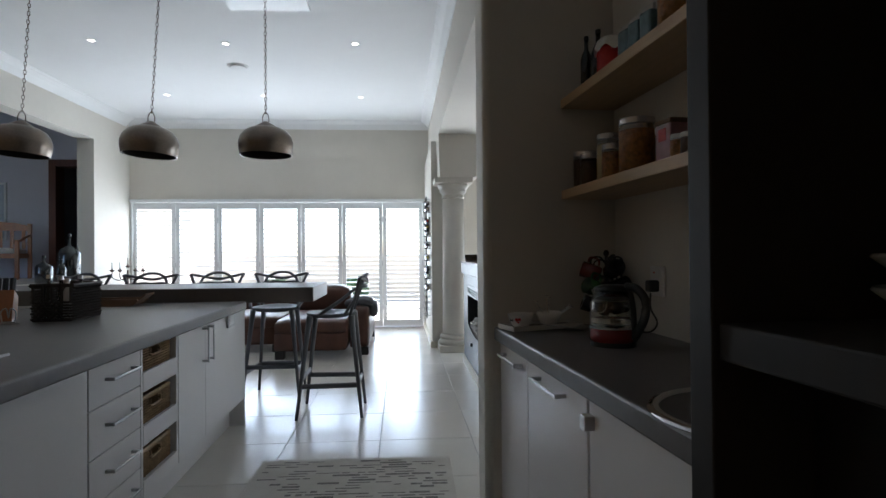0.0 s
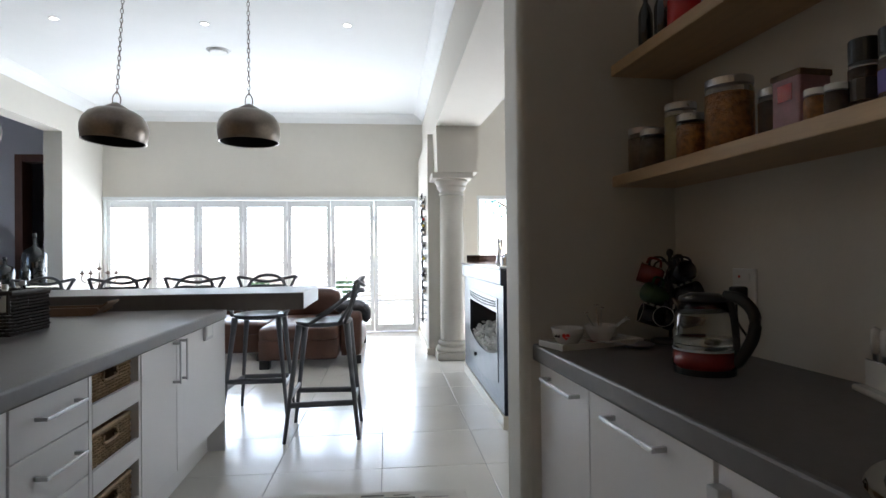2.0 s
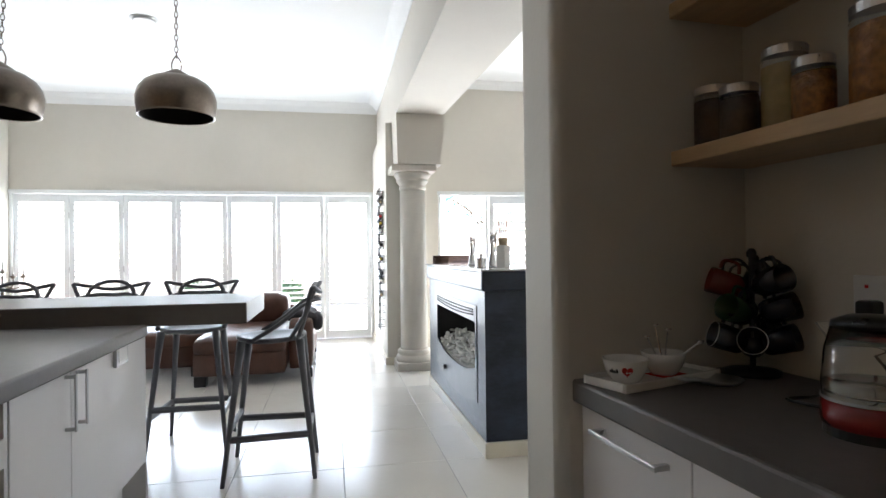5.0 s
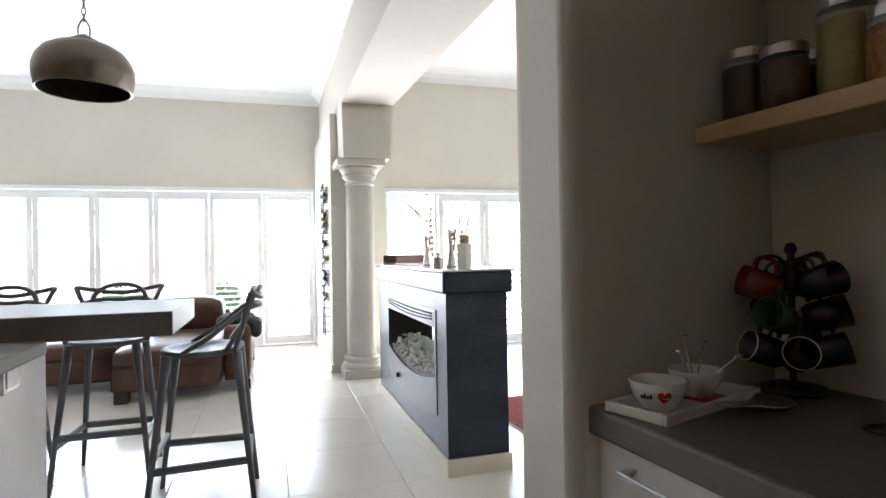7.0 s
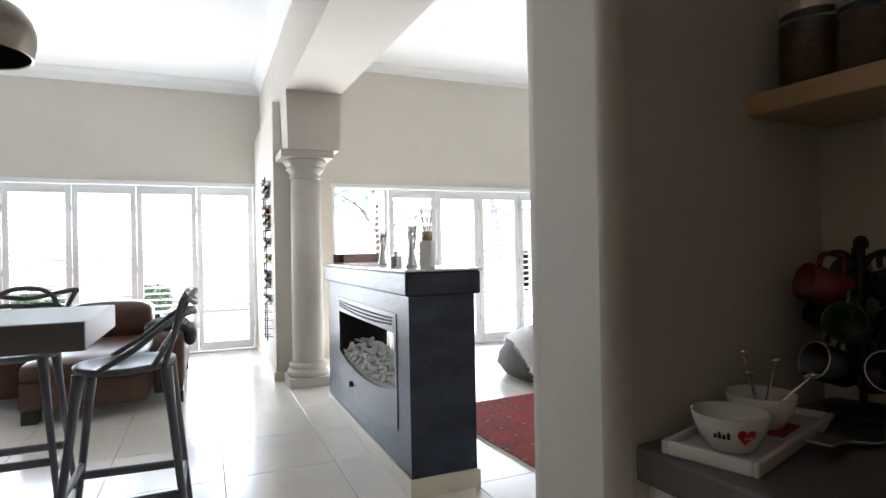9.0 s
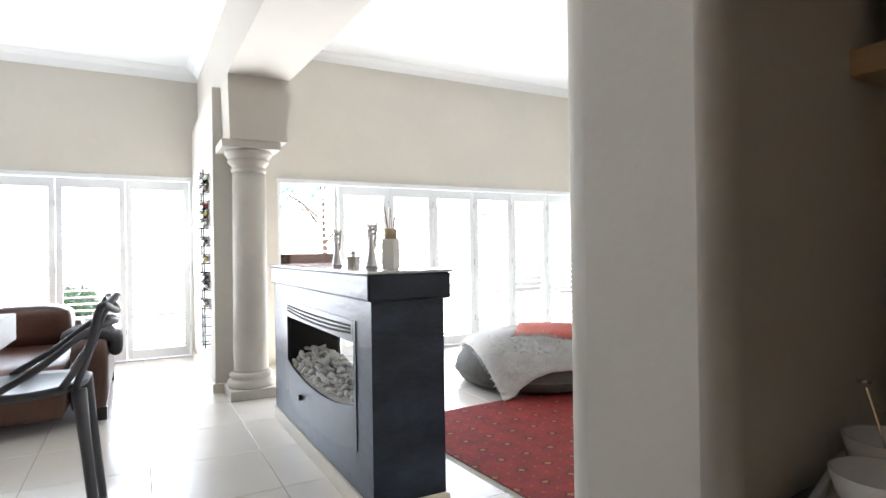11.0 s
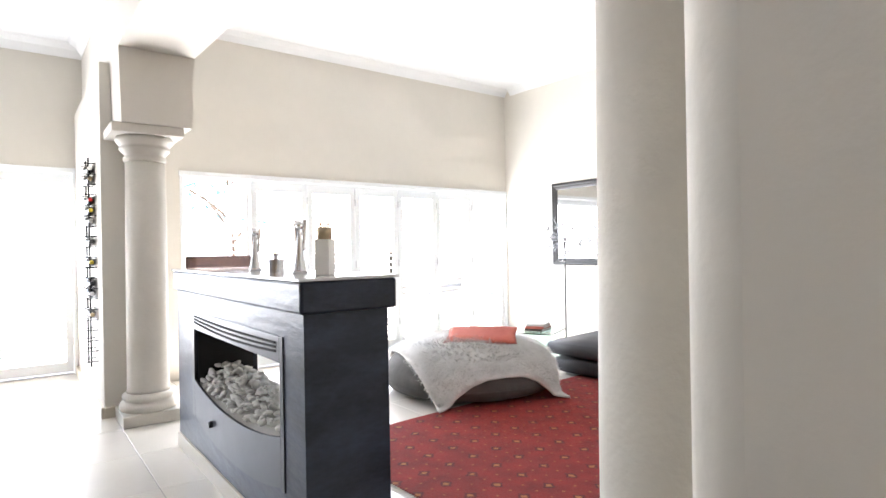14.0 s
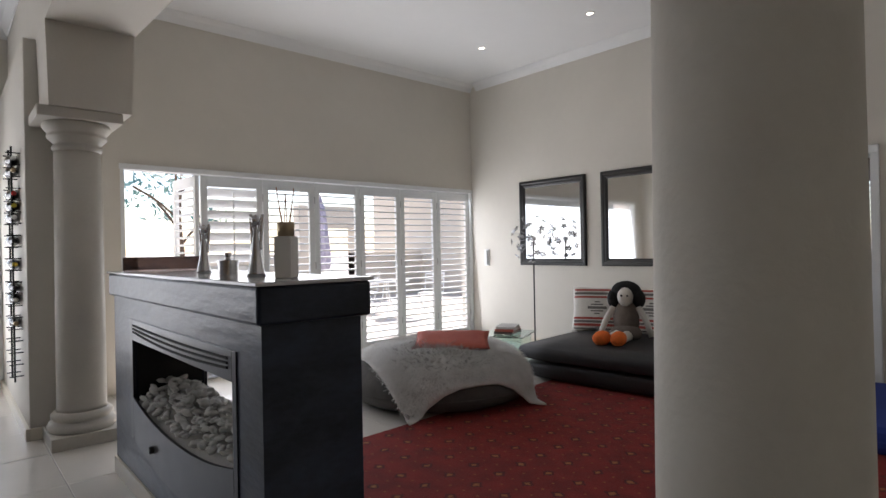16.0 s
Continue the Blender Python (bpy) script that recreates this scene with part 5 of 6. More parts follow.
ob = thing("cheese_knife_set", "white stand holding four pale-handled cheese knives", "knife set", (1.44, 1.705, 0.88), 68)
part("stand", box(-0.085, 0.085, -0.03, 0.03, 0, 0.014, 0.006), CERAMIC, ob)
part("upright", box(-0.075, 0.075, -0.004, 0.004, 0.014, 0.075, 0.002), CERAMIC, ob)
for q in range(4):
    x = -0.06 + 0.04 * q
    part("knife_handle", lathe([(0, 0.09), (0.008, 0.09), (0.011, 0.12), (0.010, 0.145), (0, 0.152)], 14, at=(x, -0.012, 0)), CERAMIC, ob, smooth=True)
    part("blade", box(x - 0.012 + 0.004 * (q % 2), x + 0.010, -0.014, -0.011, 0.025, 0.092), STEEL, ob)

for ob in [o for o in scene.objects if o not in before_niche and o.parent is None]:
    ob.matrix_basis = Matrix.Translation((0, 0, 0.055)) @ PIVOT @ ob.matrix_basis


# ---- fireplace island ----
fire = thing("fireplace", "black slate-plastered see-through fireplace with a stone top", "fireplace")
X0, X1, Y0, Y1 = 1.243, 1.615, 4.598, 6.62
part("plinth", box(X0 - 0.012, X1 + 0.012, Y0 - 0.02, Y1 + 0.012, 0, 0.095, 0.003), SKIRT, fire, "cream stone plinth")
part("body", wall_y(Y0, Y1, X0, X1, 1.032, [(4.83, 6.215, 0.30, 0.85)], 0.095), SLATE, fire)
part("lining", box(X0 + 0.02, X1 - 0.02, 4.832, 4.84, 0.30, 0.85), SOOT, fire)
part("lining", box(X0 + 0.02, X1 - 0.02, 6.205, 6.213, 0.30, 0.85), SOOT, fire)
part("lining", box(X0 + 0.02, X1 - 0.02, 4.84, 6.205, 0.84, 0.848), SOOT, fire)
b = box(1.217, 1.640, 4.563, 6.632, 1.03, 1.155, 0.012, seg=2)
part("mantel", b, SLATE, fire)
part("top_slab", box(1.209, 1.648, 4.555, 6.640, 1.155, 1.168, 0.003), CEMENT_PALE, fire, "pale polished cement top")
for side, x0, x1 in ((-1, X0 - 0.005, X0 + 0.008), (1, X1 - 0.008, X1 + 0.005)):
    f = part("fire_surround", box(x0, x1, 4.80, 4.838, 0.29, 0.922, 0.002), FIREBOX, fire)
    part("side_strip", box(x0, x1, 6.20, 6.255, 0.29, 0.922, 0.002), FIREBOX, f)
    part("top_strip", box(x0, x1, 4.838, 6.20, 0.812, 0.922, 0.002), FIREBOX, f)
    n = 24
    line = []
    for k in range(n + 1):
        y = 4.838 + (6.20 - 4.838) * k / n
        u = (k / n - 0.5) * 2
        line.append((y, 0.435 + 0.075 * abs(u) ** 2.2))
    part("apron", prism([*[(y, 0.215 + 0.085 * abs((y - 5.519) / 0.681) ** 2.2) for y, _ in line], *line[::-1]], "x", x0, x1), FIREBOX, f)
    for j in range(3):
        pts = [(x0 - 0.002 if side < 0 else x1 + 0.002, 4.87 + 1.30 * k / 12, 0.892 - 0.017 * j - 0.022 * (1 - (2 * k / 12 - 1) ** 2) * (0.4 + 0.3 * j)) for k in range(13)]
        part("vent_bar", tube(pts, 0.0052, 6), SOOT, f)
    part("knob", lathe([(0, 0), (0.018, 0), (0.018, 0.018), (0.013, 0.022), (0, 0.022)], 16, at=(0, 0, 0)), BLACK_PLASTIC, f).matrix_basis = pose(x0 if side < 0 else x1, 5.84, 0.325, 0, 90 * side, 0)

# pebbles heaped in the firebox
heap = thing("pebble_bed", "heap of white river pebbles in the firebox", "pebbles")
b = box(X0 + 0.01, X1 - 0.01, 4.842, 6.203, 0.30, 0.40)
bmesh.ops.subdivide_edges(b, edges=b.edges, cuts=6, use_grid_fill=True)


def heap_z(x, y):
    u, w = (y - 5.52) / 0.68, (x - 1.429) / 0.19
    return 0.425 + 0.13 * max(0, 1 - w * w) * (1 - 0.35 * u * u) + 0.07 * abs(u) ** 2


for v in b.verts:
    if v.co.z > 0.39:
        v.co.z = heap_z(v.co.x, v.co.y) - 0.03
part("bed", b, GROUT, heap)
stones = []
for s in range(5):
    b = bmesh.new()
    bmesh.ops.create_icosphere(b, subdivisions=2, radius=1.0)
    r = random.Random(50 + s)
    for v in b.verts:
        n = noise.noise(v.co * 0.9 + Vector((s * 7, 0, 0)))
        v.co *= 1 + 0.25 * n
        v.co.x *= 1.0
        v.co.y *= 0.72
        v.co.z *= 0.52
    o = link("stone", b, PEBBLE, smooth=True)
    stones.append(o.data)
    bpy.data.objects.remove(o)
r = random.Random(9)
count = 0
for i in range(9):
    for j in range(33):
        x = 1.262 + (i + r.random()) * 0.037
        y = 4.86 + (j + r.random()) * 0.0402
        s = r.uniform(0.018, 0.031)
        z = heap_z(x, y) + r.uniform(-0.012, 0.016)
        share("pebble", stones[r.randrange(5)], heap, pose(min(max(x, 1.273), 1.585), y, z, r.uniform(-35, 35), r.uniform(-35, 35), r.uniform(0, 360)) @ Matrix.Diagonal((s, s, s, 1)))

# things on the mantel
ZM = 1.168


def angel(at, h, turn):
    """A stylised winged figure, one plain mesh."""
    b = lathe([(0, 0), (0.30 * h * 0.5, 0), (0.13 * h, 0.06 * h), (0.085 * h, 0.3 * h), (0.05 * h, 0.6 * h), (0.03 * h, 0.74 * h), (0.022 * h, 0.80 * h)], 24)
    lathe([(0.0, 0.79 * h), (0.045 * h, 0.82 * h), (0.075 * h, 0.89 * h), (0.05 * h, 0.96 * h), (0, 0.985 * h)], 20, b)
    for s in (-1, 1):
        tube(curve([(s * 0.03 * h, 0.01, 0.70 * h), (s * 0.06 * h, 0.016, 0.84 * h), (s * 0.095 * h, 0.02, 0.99 * h), (s * 0.075 * h, 0.016, 0.66 * h), (s * 0.06 * h, 0.010, 0.42 * h)], 6), [0.005 + 0.0001 * k for k in range(25)], 8, b)
    me = link("angel_figurine", b, SILVER, smooth=True)
    me.matrix_basis = pose(*at, 0, 0, turn)
    return tagged(me, "polished pewter angel figurine with raised wings", "figurine", "angel figurines")


angel((1.43, 5.66, ZM), 0.235, -35)
angel((1.43, 5.06, ZM), 0.248, -35)
ob = thing("trinket_box", "round pewter trinket box with a knob lid", "box", (1.42, 5.33, ZM))
part("body", lathe([(0, 0), (0.042, 0), (0.042, 0.05), (0, 0.05)], 28), SILVER, ob)
part("lid", lathe([(0, 0.05), (0.045, 0.05), (0.045, 0.062), (0.012, 0.066), (0.010, 0.078), (0.016, 0.082), (0.016, 0.094), (0, 0.096)], 28), SILVER, ob)
ob = thing("reed_diffuser", "white square reed diffuser with a bronze collar", "diffuser", (1.42, 4.775, ZM), 40)
part("vase", box(-0.033, 0.033, -0.033, 0.033, 0, 0.15, 0.005), CERAMIC, ob)
part("collar", lathe([(0, 0.15), (0.03, 0.15), (0.031, 0.2), (0.024, 0.2), (0.022, 0.17), (0, 0.17)], 24), GOLD, ob, "bronze metal collar", smooth=True)
for q in range(6):
    a = q * 1.05
    part("reed", tube([(0.012 * math.cos(a), 0.012 * math.sin(a), 0.17), (0.035 * math.cos(a + 0.4), 0.035 * math.sin(a + 0.4), 0.30 + 0.012 * (q % 3))], 0.0018, 5), OAK, ob)
ob = thing("glass_trough", "long smoked brown glass trough bowl", "bowl", (1.43, 6.28, ZM), 62)
for args in ((-0.06, 0.06, -0.2, 0.2, 0, 0.012), (-0.06, -0.05, -0.2, 0.2, 0.012, 0.08), (0.05, 0.06, -0.2, 0.2, 0.012, 0.08), (-0.05, 0.05, -0.2, -0.19, 0.012, 0.08), (-0.05, 0.05, 0.19, 0.2, 0.012, 0.08)):
    part("glass_side", box(*args, 0.003), SMOKE_GLASS, ob)

# ---- wine rack on the pier ----
rack = thing("wine_rack", "black iron wall rack holding wine bottles", "wine rack", (0.93, 7.98, 0))
part("rail", box(-0.058, -0.046, -0.008, 0.008, 0.36, 2.06), IRON, rack)
part("rail", box(-0.058, -0.046, 0.19, 0.206, 0.36, 2.06), IRON, rack)
for k in range(20):
    z = 0.40 + k * 0.085
    part("peg", tube([(-0.085, 0.0, z), (0.0, 0.0, z)], 0.0045, 6), IRON, rack)
    part("peg", tube([(-0.085, 0.198, z), (0.0, 0.198, z)], 0.0045, 6), IRON, rack)
FOILS = [GOLD, CERAMIC, BLACK_PLASTIC, YELLOW, BLACK_PLASTIC, CERAMIC, YELLOW, RED_GLAZE]
for k, row in enumerate((4, 6, 7, 9, 11, 13, 14, 15, 17, 18)):
    z = 0.40 + row * 0.085 + 0.044
    ob = new("wine_bottle")
    ob.matrix_basis = pose(0.889, 8.26, z, 90, 0, 0)
    tagged(ob, "dark wine bottle lying in the black iron rack", "bottle", "racked wine bottles")
    part("body", lathe([(0, 0), (0.036, 0), (0.039, 0.01), (0.039, 0.18), (0.030, 0.215), (0.016, 0.24), (0.015, 0.27), (0, 0.27)], 20), DARK_GLASS, ob, smooth=True)
    part("capsule", lathe([(0.0, 0.315), (0.016, 0.315), (0.017, 0.30), (0.0165, 0.262), (0.0155, 0.262)], 16), FOILS[k % 8], ob, smooth=True)
    part("label", lathe([(0.0393, 0.05), (0.0396, 0.05), (0.0396, 0.14), (0.0393, 0.14)], 20), LABEL, ob, "pale paper label")


# ---- brown leather sofa ----
def cushion(x0, x1, y0, y1, z0, z1, r=0.05, puff=0.02, name="cushion"):
    b = box(x0, x1, y0, y1, z0, z1)
    bmesh.ops.subdivide_edges(b, edges=b.edges, cuts=5, use_grid_fill=True)
    cx, cy, cz = (x0 + x1) / 2, (y0 + y1) / 2, (z0 + z1) / 2
    hx, hy, hz = (x1 - x0) / 2, (y1 - y0) / 2, (z1 - z0) / 2
    for v in b.verts:
        d = Vector((v.co.x - cx, v.co.y - cy, v.co.z - cz))
        q = Vector((max(abs(d.x) - (hx - r), 0), max(abs(d.y) - (hy - r), 0), max(abs(d.z) - (hz - r), 0)))
        if q.length > r:
            k = r / q.length
            d = Vector([math.copysign(min(abs(c), h - r) + e * k, c) for c, h, e in zip(d, (hx, hy, hz), q)])
        u, w, t = d.x / hx, d.y / hy, d.z / hz
        d.z += puff * math.copysign(1, d.z) * max(0, 1 - u * u) * max(0, 1 - w * w) * abs(t)
        d += Vector((0.004, 0.004, 0.004)) * noise.noise(v.co * 6)
        v.co = Vector((cx, cy, cz)) + d
    return b


sofa = thing("leather_sofa", "brown leather corner sofa on dark block feet", "sofa")
part("chaise_base", cushion(-1.02, -0.145, 7.0, 8.6, 0.09, 0.34, 0.04, 0.0), LEATHER, sofa, smooth=True)
part("chaise_cushion", cushion(-1.02, -0.145, 6.98, 8.6, 0.30, 0.47, 0.06, 0.02), LEATHER, sofa, smooth=True)
part("arm", cushion(-0.14, 0.115, 7.19, 8.9, 0.09, 0.60, 0.05, 0.015), LEATHER, sofa, smooth=True)
part("seat_base", cushion(-2.6, -1.04, 7.55, 8.6, 0.09, 0.34, 0.04, 0.0), LEATHER, sofa, smooth=True)
part("seat_cushion", cushion(-2.6, -1.04, 7.53, 8.6, 0.30, 0.47, 0.06, 0.02), LEATHER, sofa, smooth=True)
part("backrest", cushion(-2.6, -0.14, 8.6, 8.92, 0.09, 0.66, 0.07, 0.015), LEATHER, sofa, smooth=True)
part("back_cushion", cushion(-0.95, -0.2, 8.2, 8.62, 0.45, 0.80, 0.09, 0.03), LEATHER, sofa, smooth=True)
for x, y in ((-0.95, 7.08), (0.05, 7.29), (0.05, 8.83), (-2.5, 8.83), (-2.5, 7.62), (-1.1, 7.62)):
    part("foot", box(x - 0.055, x + 0.055, y - 0.055, y + 0.055, 0, 0.1, 0.006), BLACK, sofa)
ob = thing("wool_throw", "dark grey wool throw slung over the sofa arm", "throw", (0.0, 7.62, 0.60))
b = cushion(-0.20, 0.17, -0.22, 0.22, -0.02, 0.075, 0.05, 0.02)
for v in b.verts:
    v.co.z -= 1.6 * max(0, v.co.x - 0.05) ** 2 * 3
    v.co.z += 0.015 * math.sin(v.co.y * 25) * 0.6
    v.co.x += 0.02 * math.sin(v.co.y * 18)
part("cloth", b, GREY_CLOTH, ob, smooth=True)
b = cushion(0.10, 0.21, -0.20, 0.18, -0.14, 0.03, 0.05, 0.02)
part("hanging_fold", b, GREY_CLOTH, ob, smooth=True)

# ---- pale runner and red rug ----
ob = thing("runner_rug", "ivory kitchen runner with faded grey printed bands", "rug", (0.225, 2.75, 0.0), -1.5)
part("field", box(-0.57, 0.57, -0.87, 0.87, 0, 0.008, 0.003), RUG_PALE, ob)
b = bmesh.new()
r = random.Random(21)
for k in range(46):
    y = 0.82 - k * 0.036
    x = -0.53
    while x < 0.5:
        w = r.uniform(0.03, 0.16)
        if r.random() < 0.62:
            h = r.choice((0.004, 0.006, 0.011))
            box(x, min(x + w, 0.53), y - h, y + h, 0.0075, 0.0088, bm=b)
        x += w + r.uniform(0.01, 0.06)
tagged(part("print", b, RUG_PRINT, ob, "faded grey printed marks"), kind="stuff")
ob = thing("red_rug", "deep red oriental wool rug with small geometric motifs", "rug", (3.66, 4.78, 0.0), 3)
part("field", box(-1.65, 1.65, -1.35, 1.35, 0, 0.011, 0.004), RUG_RED, ob)
for s in (-1, 1):
    b = bmesh.new()
    for k in range(130):
        y = -1.34 + k * 2.68 / 129
        tube([(s * 1.65, y, 0.006), (s * 1.69, y + 0.004 * math.sin(k * 3.1), 0.003)], 0.003, 4, b)
    tagged(part("fringe", b, WHITE_CLOTH, ob), kind="stuff")

# ---- round floor cushion with its throw ----
PC = Vector((3.72, 6.60, 0))
ob = thing("floor_pouf", "large round charcoal floor cushion", "pouf", tuple(PC))
b = lathe([(0, 0.012), (0.6, 0.012), (0.74, 0.05), (0.79, 0.13), (0.77, 0.22), (0.68, 0.32), (0.5, 0.40), (0.25, 0.435), (0, 0.44)], 56)
for v in b.verts:
    v.co.z += 0.012 * noise.noise(v.co * 4)
part("cushion", b, POUF, ob, smooth=True)
part("piping", lathe([(0.786, 0.125), (0.798, 0.13), (0.786, 0.138)], 56), POUF, ob, smooth=True)
PROFILE = [(0.0, 0.462), (0.28, 0.452), (0.53, 0.412), (0.71, 0.335), (0.80, 0.225), (0.825, 0.12), (0.86, 0.045), (0.98, 0.026), (1.3, 0.022)]


def drape(s):
    for (r0, z0), (r1, z1) in zip(PROFILE, PROFILE[1:]):
        d = math.hypot(r1 - r0, z1 - z0)
        if s <= d:
            return r0 + (r1 - r0) * s / d, z0 + (z1 - z0) * s / d
        s -= d
    return PROFILE[-1]


ob = thing("fur_throw", "shaggy grey-white fur throw spread over the cushion", "throw")
b = bmesh.new()
N = 44
front = radians(252)
fx, fy = Vector((math.cos(front), math.sin(front))), Vector((-math.sin(front), math.cos(front)))
rows = []
for i in range(N + 1):
    row = []
    for j in range(N + 1):
        u, w = (i / N * 2 - 1) * 0.88, (j / N * 2 - 1) * 0.68
        p = fx * (u - 0.03 + 0.10 * abs(w / 0.68) ** 3) + fy * w
        s = p.length
        rho, z = drape(s)
        d = p.normalized() if s > 1e-4 else fx
        a = math.atan2(d.y, d.x)
        rho += 0.02 * max(0, s - 0.7) * math.sin(a * 9) * 2
        q = Vector((PC.x + d.x * rho, PC.y + d.y * rho, z + 0.010 * noise.noise(Vector((u * 9, w * 9, 0)))))
        row.append(b.verts.new(q))
    rows.append(row)
for i in range(N):
    for j in range(N):
        b.faces.new((rows[i][j], rows[i + 1][j], rows[i + 1][j + 1], rows[i][j + 1]))
bmesh.ops.recalc_face_normals(b, faces=b.faces)
o = part("fur_cloth", b, FUR, ob, smooth=True)
md = o.modifiers.new("thick", "SOLIDIFY")
md.thickness, md.offset = 0.016, 0.0
# tufts of pile on the throw
b = bmesh.new()
r = random.Random(31)
for _ in range(15000):
    i, j = r.random() * (N - 1), r.random() * (N - 1)
    u, w = (i / N * 2 - 1) * 0.88, (j / N * 2 - 1) * 0.68
    p = fx * (u - 0.03 + 0.10 * abs(w / 0.68) ** 3) + fy * w
    s = p.length
    rho, z = drape(s)
    rho2, z2 = drape(s + 0.01)
    d = p.normalized()
    t = Vector((d.x * (rho2 - rho), d.y * (rho2 - rho), z2 - z)).normalized()
    side = Vector((-d.y, d.x, 0))
    n = t.cross(side)
    if n.z < 0:
        n = -n
    base = Vector((PC.x + d.x * rho, PC.y + d.y * rho, z)) + n * 0.019
    l = r.uniform(0.028, 0.05)
    lean = (t * r.uniform(0.2, 1.2) + side * r.uniform(-0.7, 0.7) + n * 0.45).normalized()
    g = side * 0.0055
    b.faces.new([b.verts.new(base - g), b.verts.new(base + g), b.verts.new(base + lean * l)])
o = part("fur", b, FUR, ob)
tagged(o, kind="stuff")


def pillow(name, label, size, at, turn, mat, lean=0):
    ob = new(name)
    ob.matrix_basis = pose(*at, 0, 0, turn) @ pose(0, 0, 0, 0, lean, 0)
    tagged(ob, label, "cushion")
    w, h, t = size
    b = bmesh.new()
    n = 14
    g = {}
    for s in (-1, 1):
        for i in range(n + 1):
            for j in range(n + 1):
                u, v = i / n * 2 - 1, j / n * 2 - 1
                edge = i in (0, n) or j in (0, n)
                if edge and s == 1:
                    g[s, i, j] = g[-1, i, j]
                    continue
                k = (max(0, 1 - u ** 4) * max(0, 1 - v ** 4)) ** 0.55
                pinch = 1 - 0.06 * (1 - abs(v)) * abs(u) ** 3 - 0.0
                pinch2 = 1 - 0.06 * (1 - abs(u)) * abs(v) ** 3
                g[s, i, j] = b.verts.new((s * t / 2 * k + 0.004 * noise.noise(Vector((u * 3, v * 3, s))), u * w / 2 * pinch, v * h / 2 * pinch2))
        for i in range(n):
            for j in range(n):
                q = [g[s, i, j], g[s, i + 1, j], g[s, i + 1, j + 1], g[s, i, j + 1]]
                if len(set(q)) == 4:
                    b.faces.new(q if s == 1 else q[::-1])
    bmesh.ops.recalc_face_normals(b, faces=b.faces)
    return ob, b


ob, b = pillow("lumbar_cushion", "terracotta striped cushion lying on the fur throw", (0.64, 0.44, 0.065), (3.73, 6.43, 0.487), 44, RED_CLOTH, 79)
part("cover", b, RED_CLOTH, ob, smooth=True)

# ---- black floor sofa with its cushions and doll ----
sofa2 = thing("floor_sofa", "black suede floor sofa of two stacked mattress cushions", "sofa", (4.64, 6.48, 0.012), 5)
part("lower_cushion", cushion(0.03, 1.36, -2.0, -0.02, 0.0, 0.175, 0.06, 0.01), BLACK_LEATHER, sofa2, smooth=True)
part("upper_cushion", cushion(0.0, 1.36, -2.0, 0.03, 0.165, 0.33, 0.07, 0.02), BLACK_LEATHER, sofa2, smooth=True)
for i in range(2):
    for j in range(3):
        part("button", lathe([(0, 0.006), (0.012, 0.003), (0.014, 0)], 12, at=(0.38 + 0.5 * i, -0.45 - 0.62 * j, 0.337)), BLACK, sofa2, smooth=True)


def kilim(at, turn):
    """Off-white cushion with woven stripes and a stepped diamond, printed on its front face."""
    W, H, T = 0.56, 0.50, 0.15
    ob, b = pillow("kilim_cushion", "cream woven cushion with red and grey stripes and diamonds", (W, H, T), at, turn, WHITE_CLOTH, 14)
    tagged(ob, group="sofa cushions")
    part("cover", b, WHITE_CLOTH, ob, smooth=True)

    def face_x(y, z):
        u, v = y * 2 / W, z * 2 / H
        return -T / 2 * (max(0, 1 - u ** 4) * max(0, 1 - v ** 4)) ** 0.55 - 0.0035

    def strip(z0, z1, y0, y1, mat, name):
        bm = bmesh.new()
        n = 16
        lo = [bm.verts.new((face_x(y0 + (y1 - y0) * k / n, z0), y0 + (y1 - y0) * k / n, z0)) for k in range(n + 1)]
        hi = [bm.verts.new((face_x(y0 + (y1 - y0) * k / n, z1), y0 + (y1 - y0) * k / n, z1)) for k in range(n + 1)]
        for k in range(n):
            bm.faces.new((lo[k], hi[k], hi[k + 1], lo[k + 1]))
        part(name, bm, mat, ob)

    e = W / 2 - 0.03
    for z, hh, m in ((0.205, 0.010, KILIM_RED), (0.165, 0.013, KILIM_GREY), (0.125, 0.010, KILIM_RED), (-0.105, 0.012, KILIM_RED), (-0.14, 0.012, KILIM_GREY), (-0.175, 0.013, KILIM_RED), (-0.215, 0.008, KILIM_GREY)):
        strip(z - hh, z + hh, -e, e, m, "stripe")
    for k in range(6):
        hw = 0.10 - 0.018 * k
        strip(0.01 + 0.014 * k, 0.01 + 0.014 * (k + 1), -hw, hw, KILIM_GREY if k % 2 == 0 else WHITE_CLOTH, "diamond_step")
        strip(0.01 - 0.014 * (k + 1), 0.01 - 0.014 * k, -hw, hw, KILIM_GREY if k % 2 == 0 else WHITE_CLOTH, "diamond_step")
    return ob


kilim((5.83, 6.36, 0.57), 24)
kilim((5.99, 5.80, 0.57), 12)
b = bmesh.new()


def blob(c, rx, ry, rz, slot, tilt=(0, 0, 0)):
    n0 = len(b.faces)
    res = bmesh.ops.create_uvsphere(b, u_segments=16, v_segments=10, radius=1.0)
    m = pose(*c, *tilt) @ Matrix.Diagonal((rx, ry, rz, 1))
    for v in res["verts"]:
        v.co = m @ v.co
    b.faces.ensure_lookup_table()
    for f in b.faces[n0:]:
        f.material_index = slot


def limb(points, r, slot):
    n0 = len(b.faces)
    tube(points, r, 10, b)
    b.faces.ensure_lookup_table()
    for f in b.faces[n0:]:
        f.material_index = slot


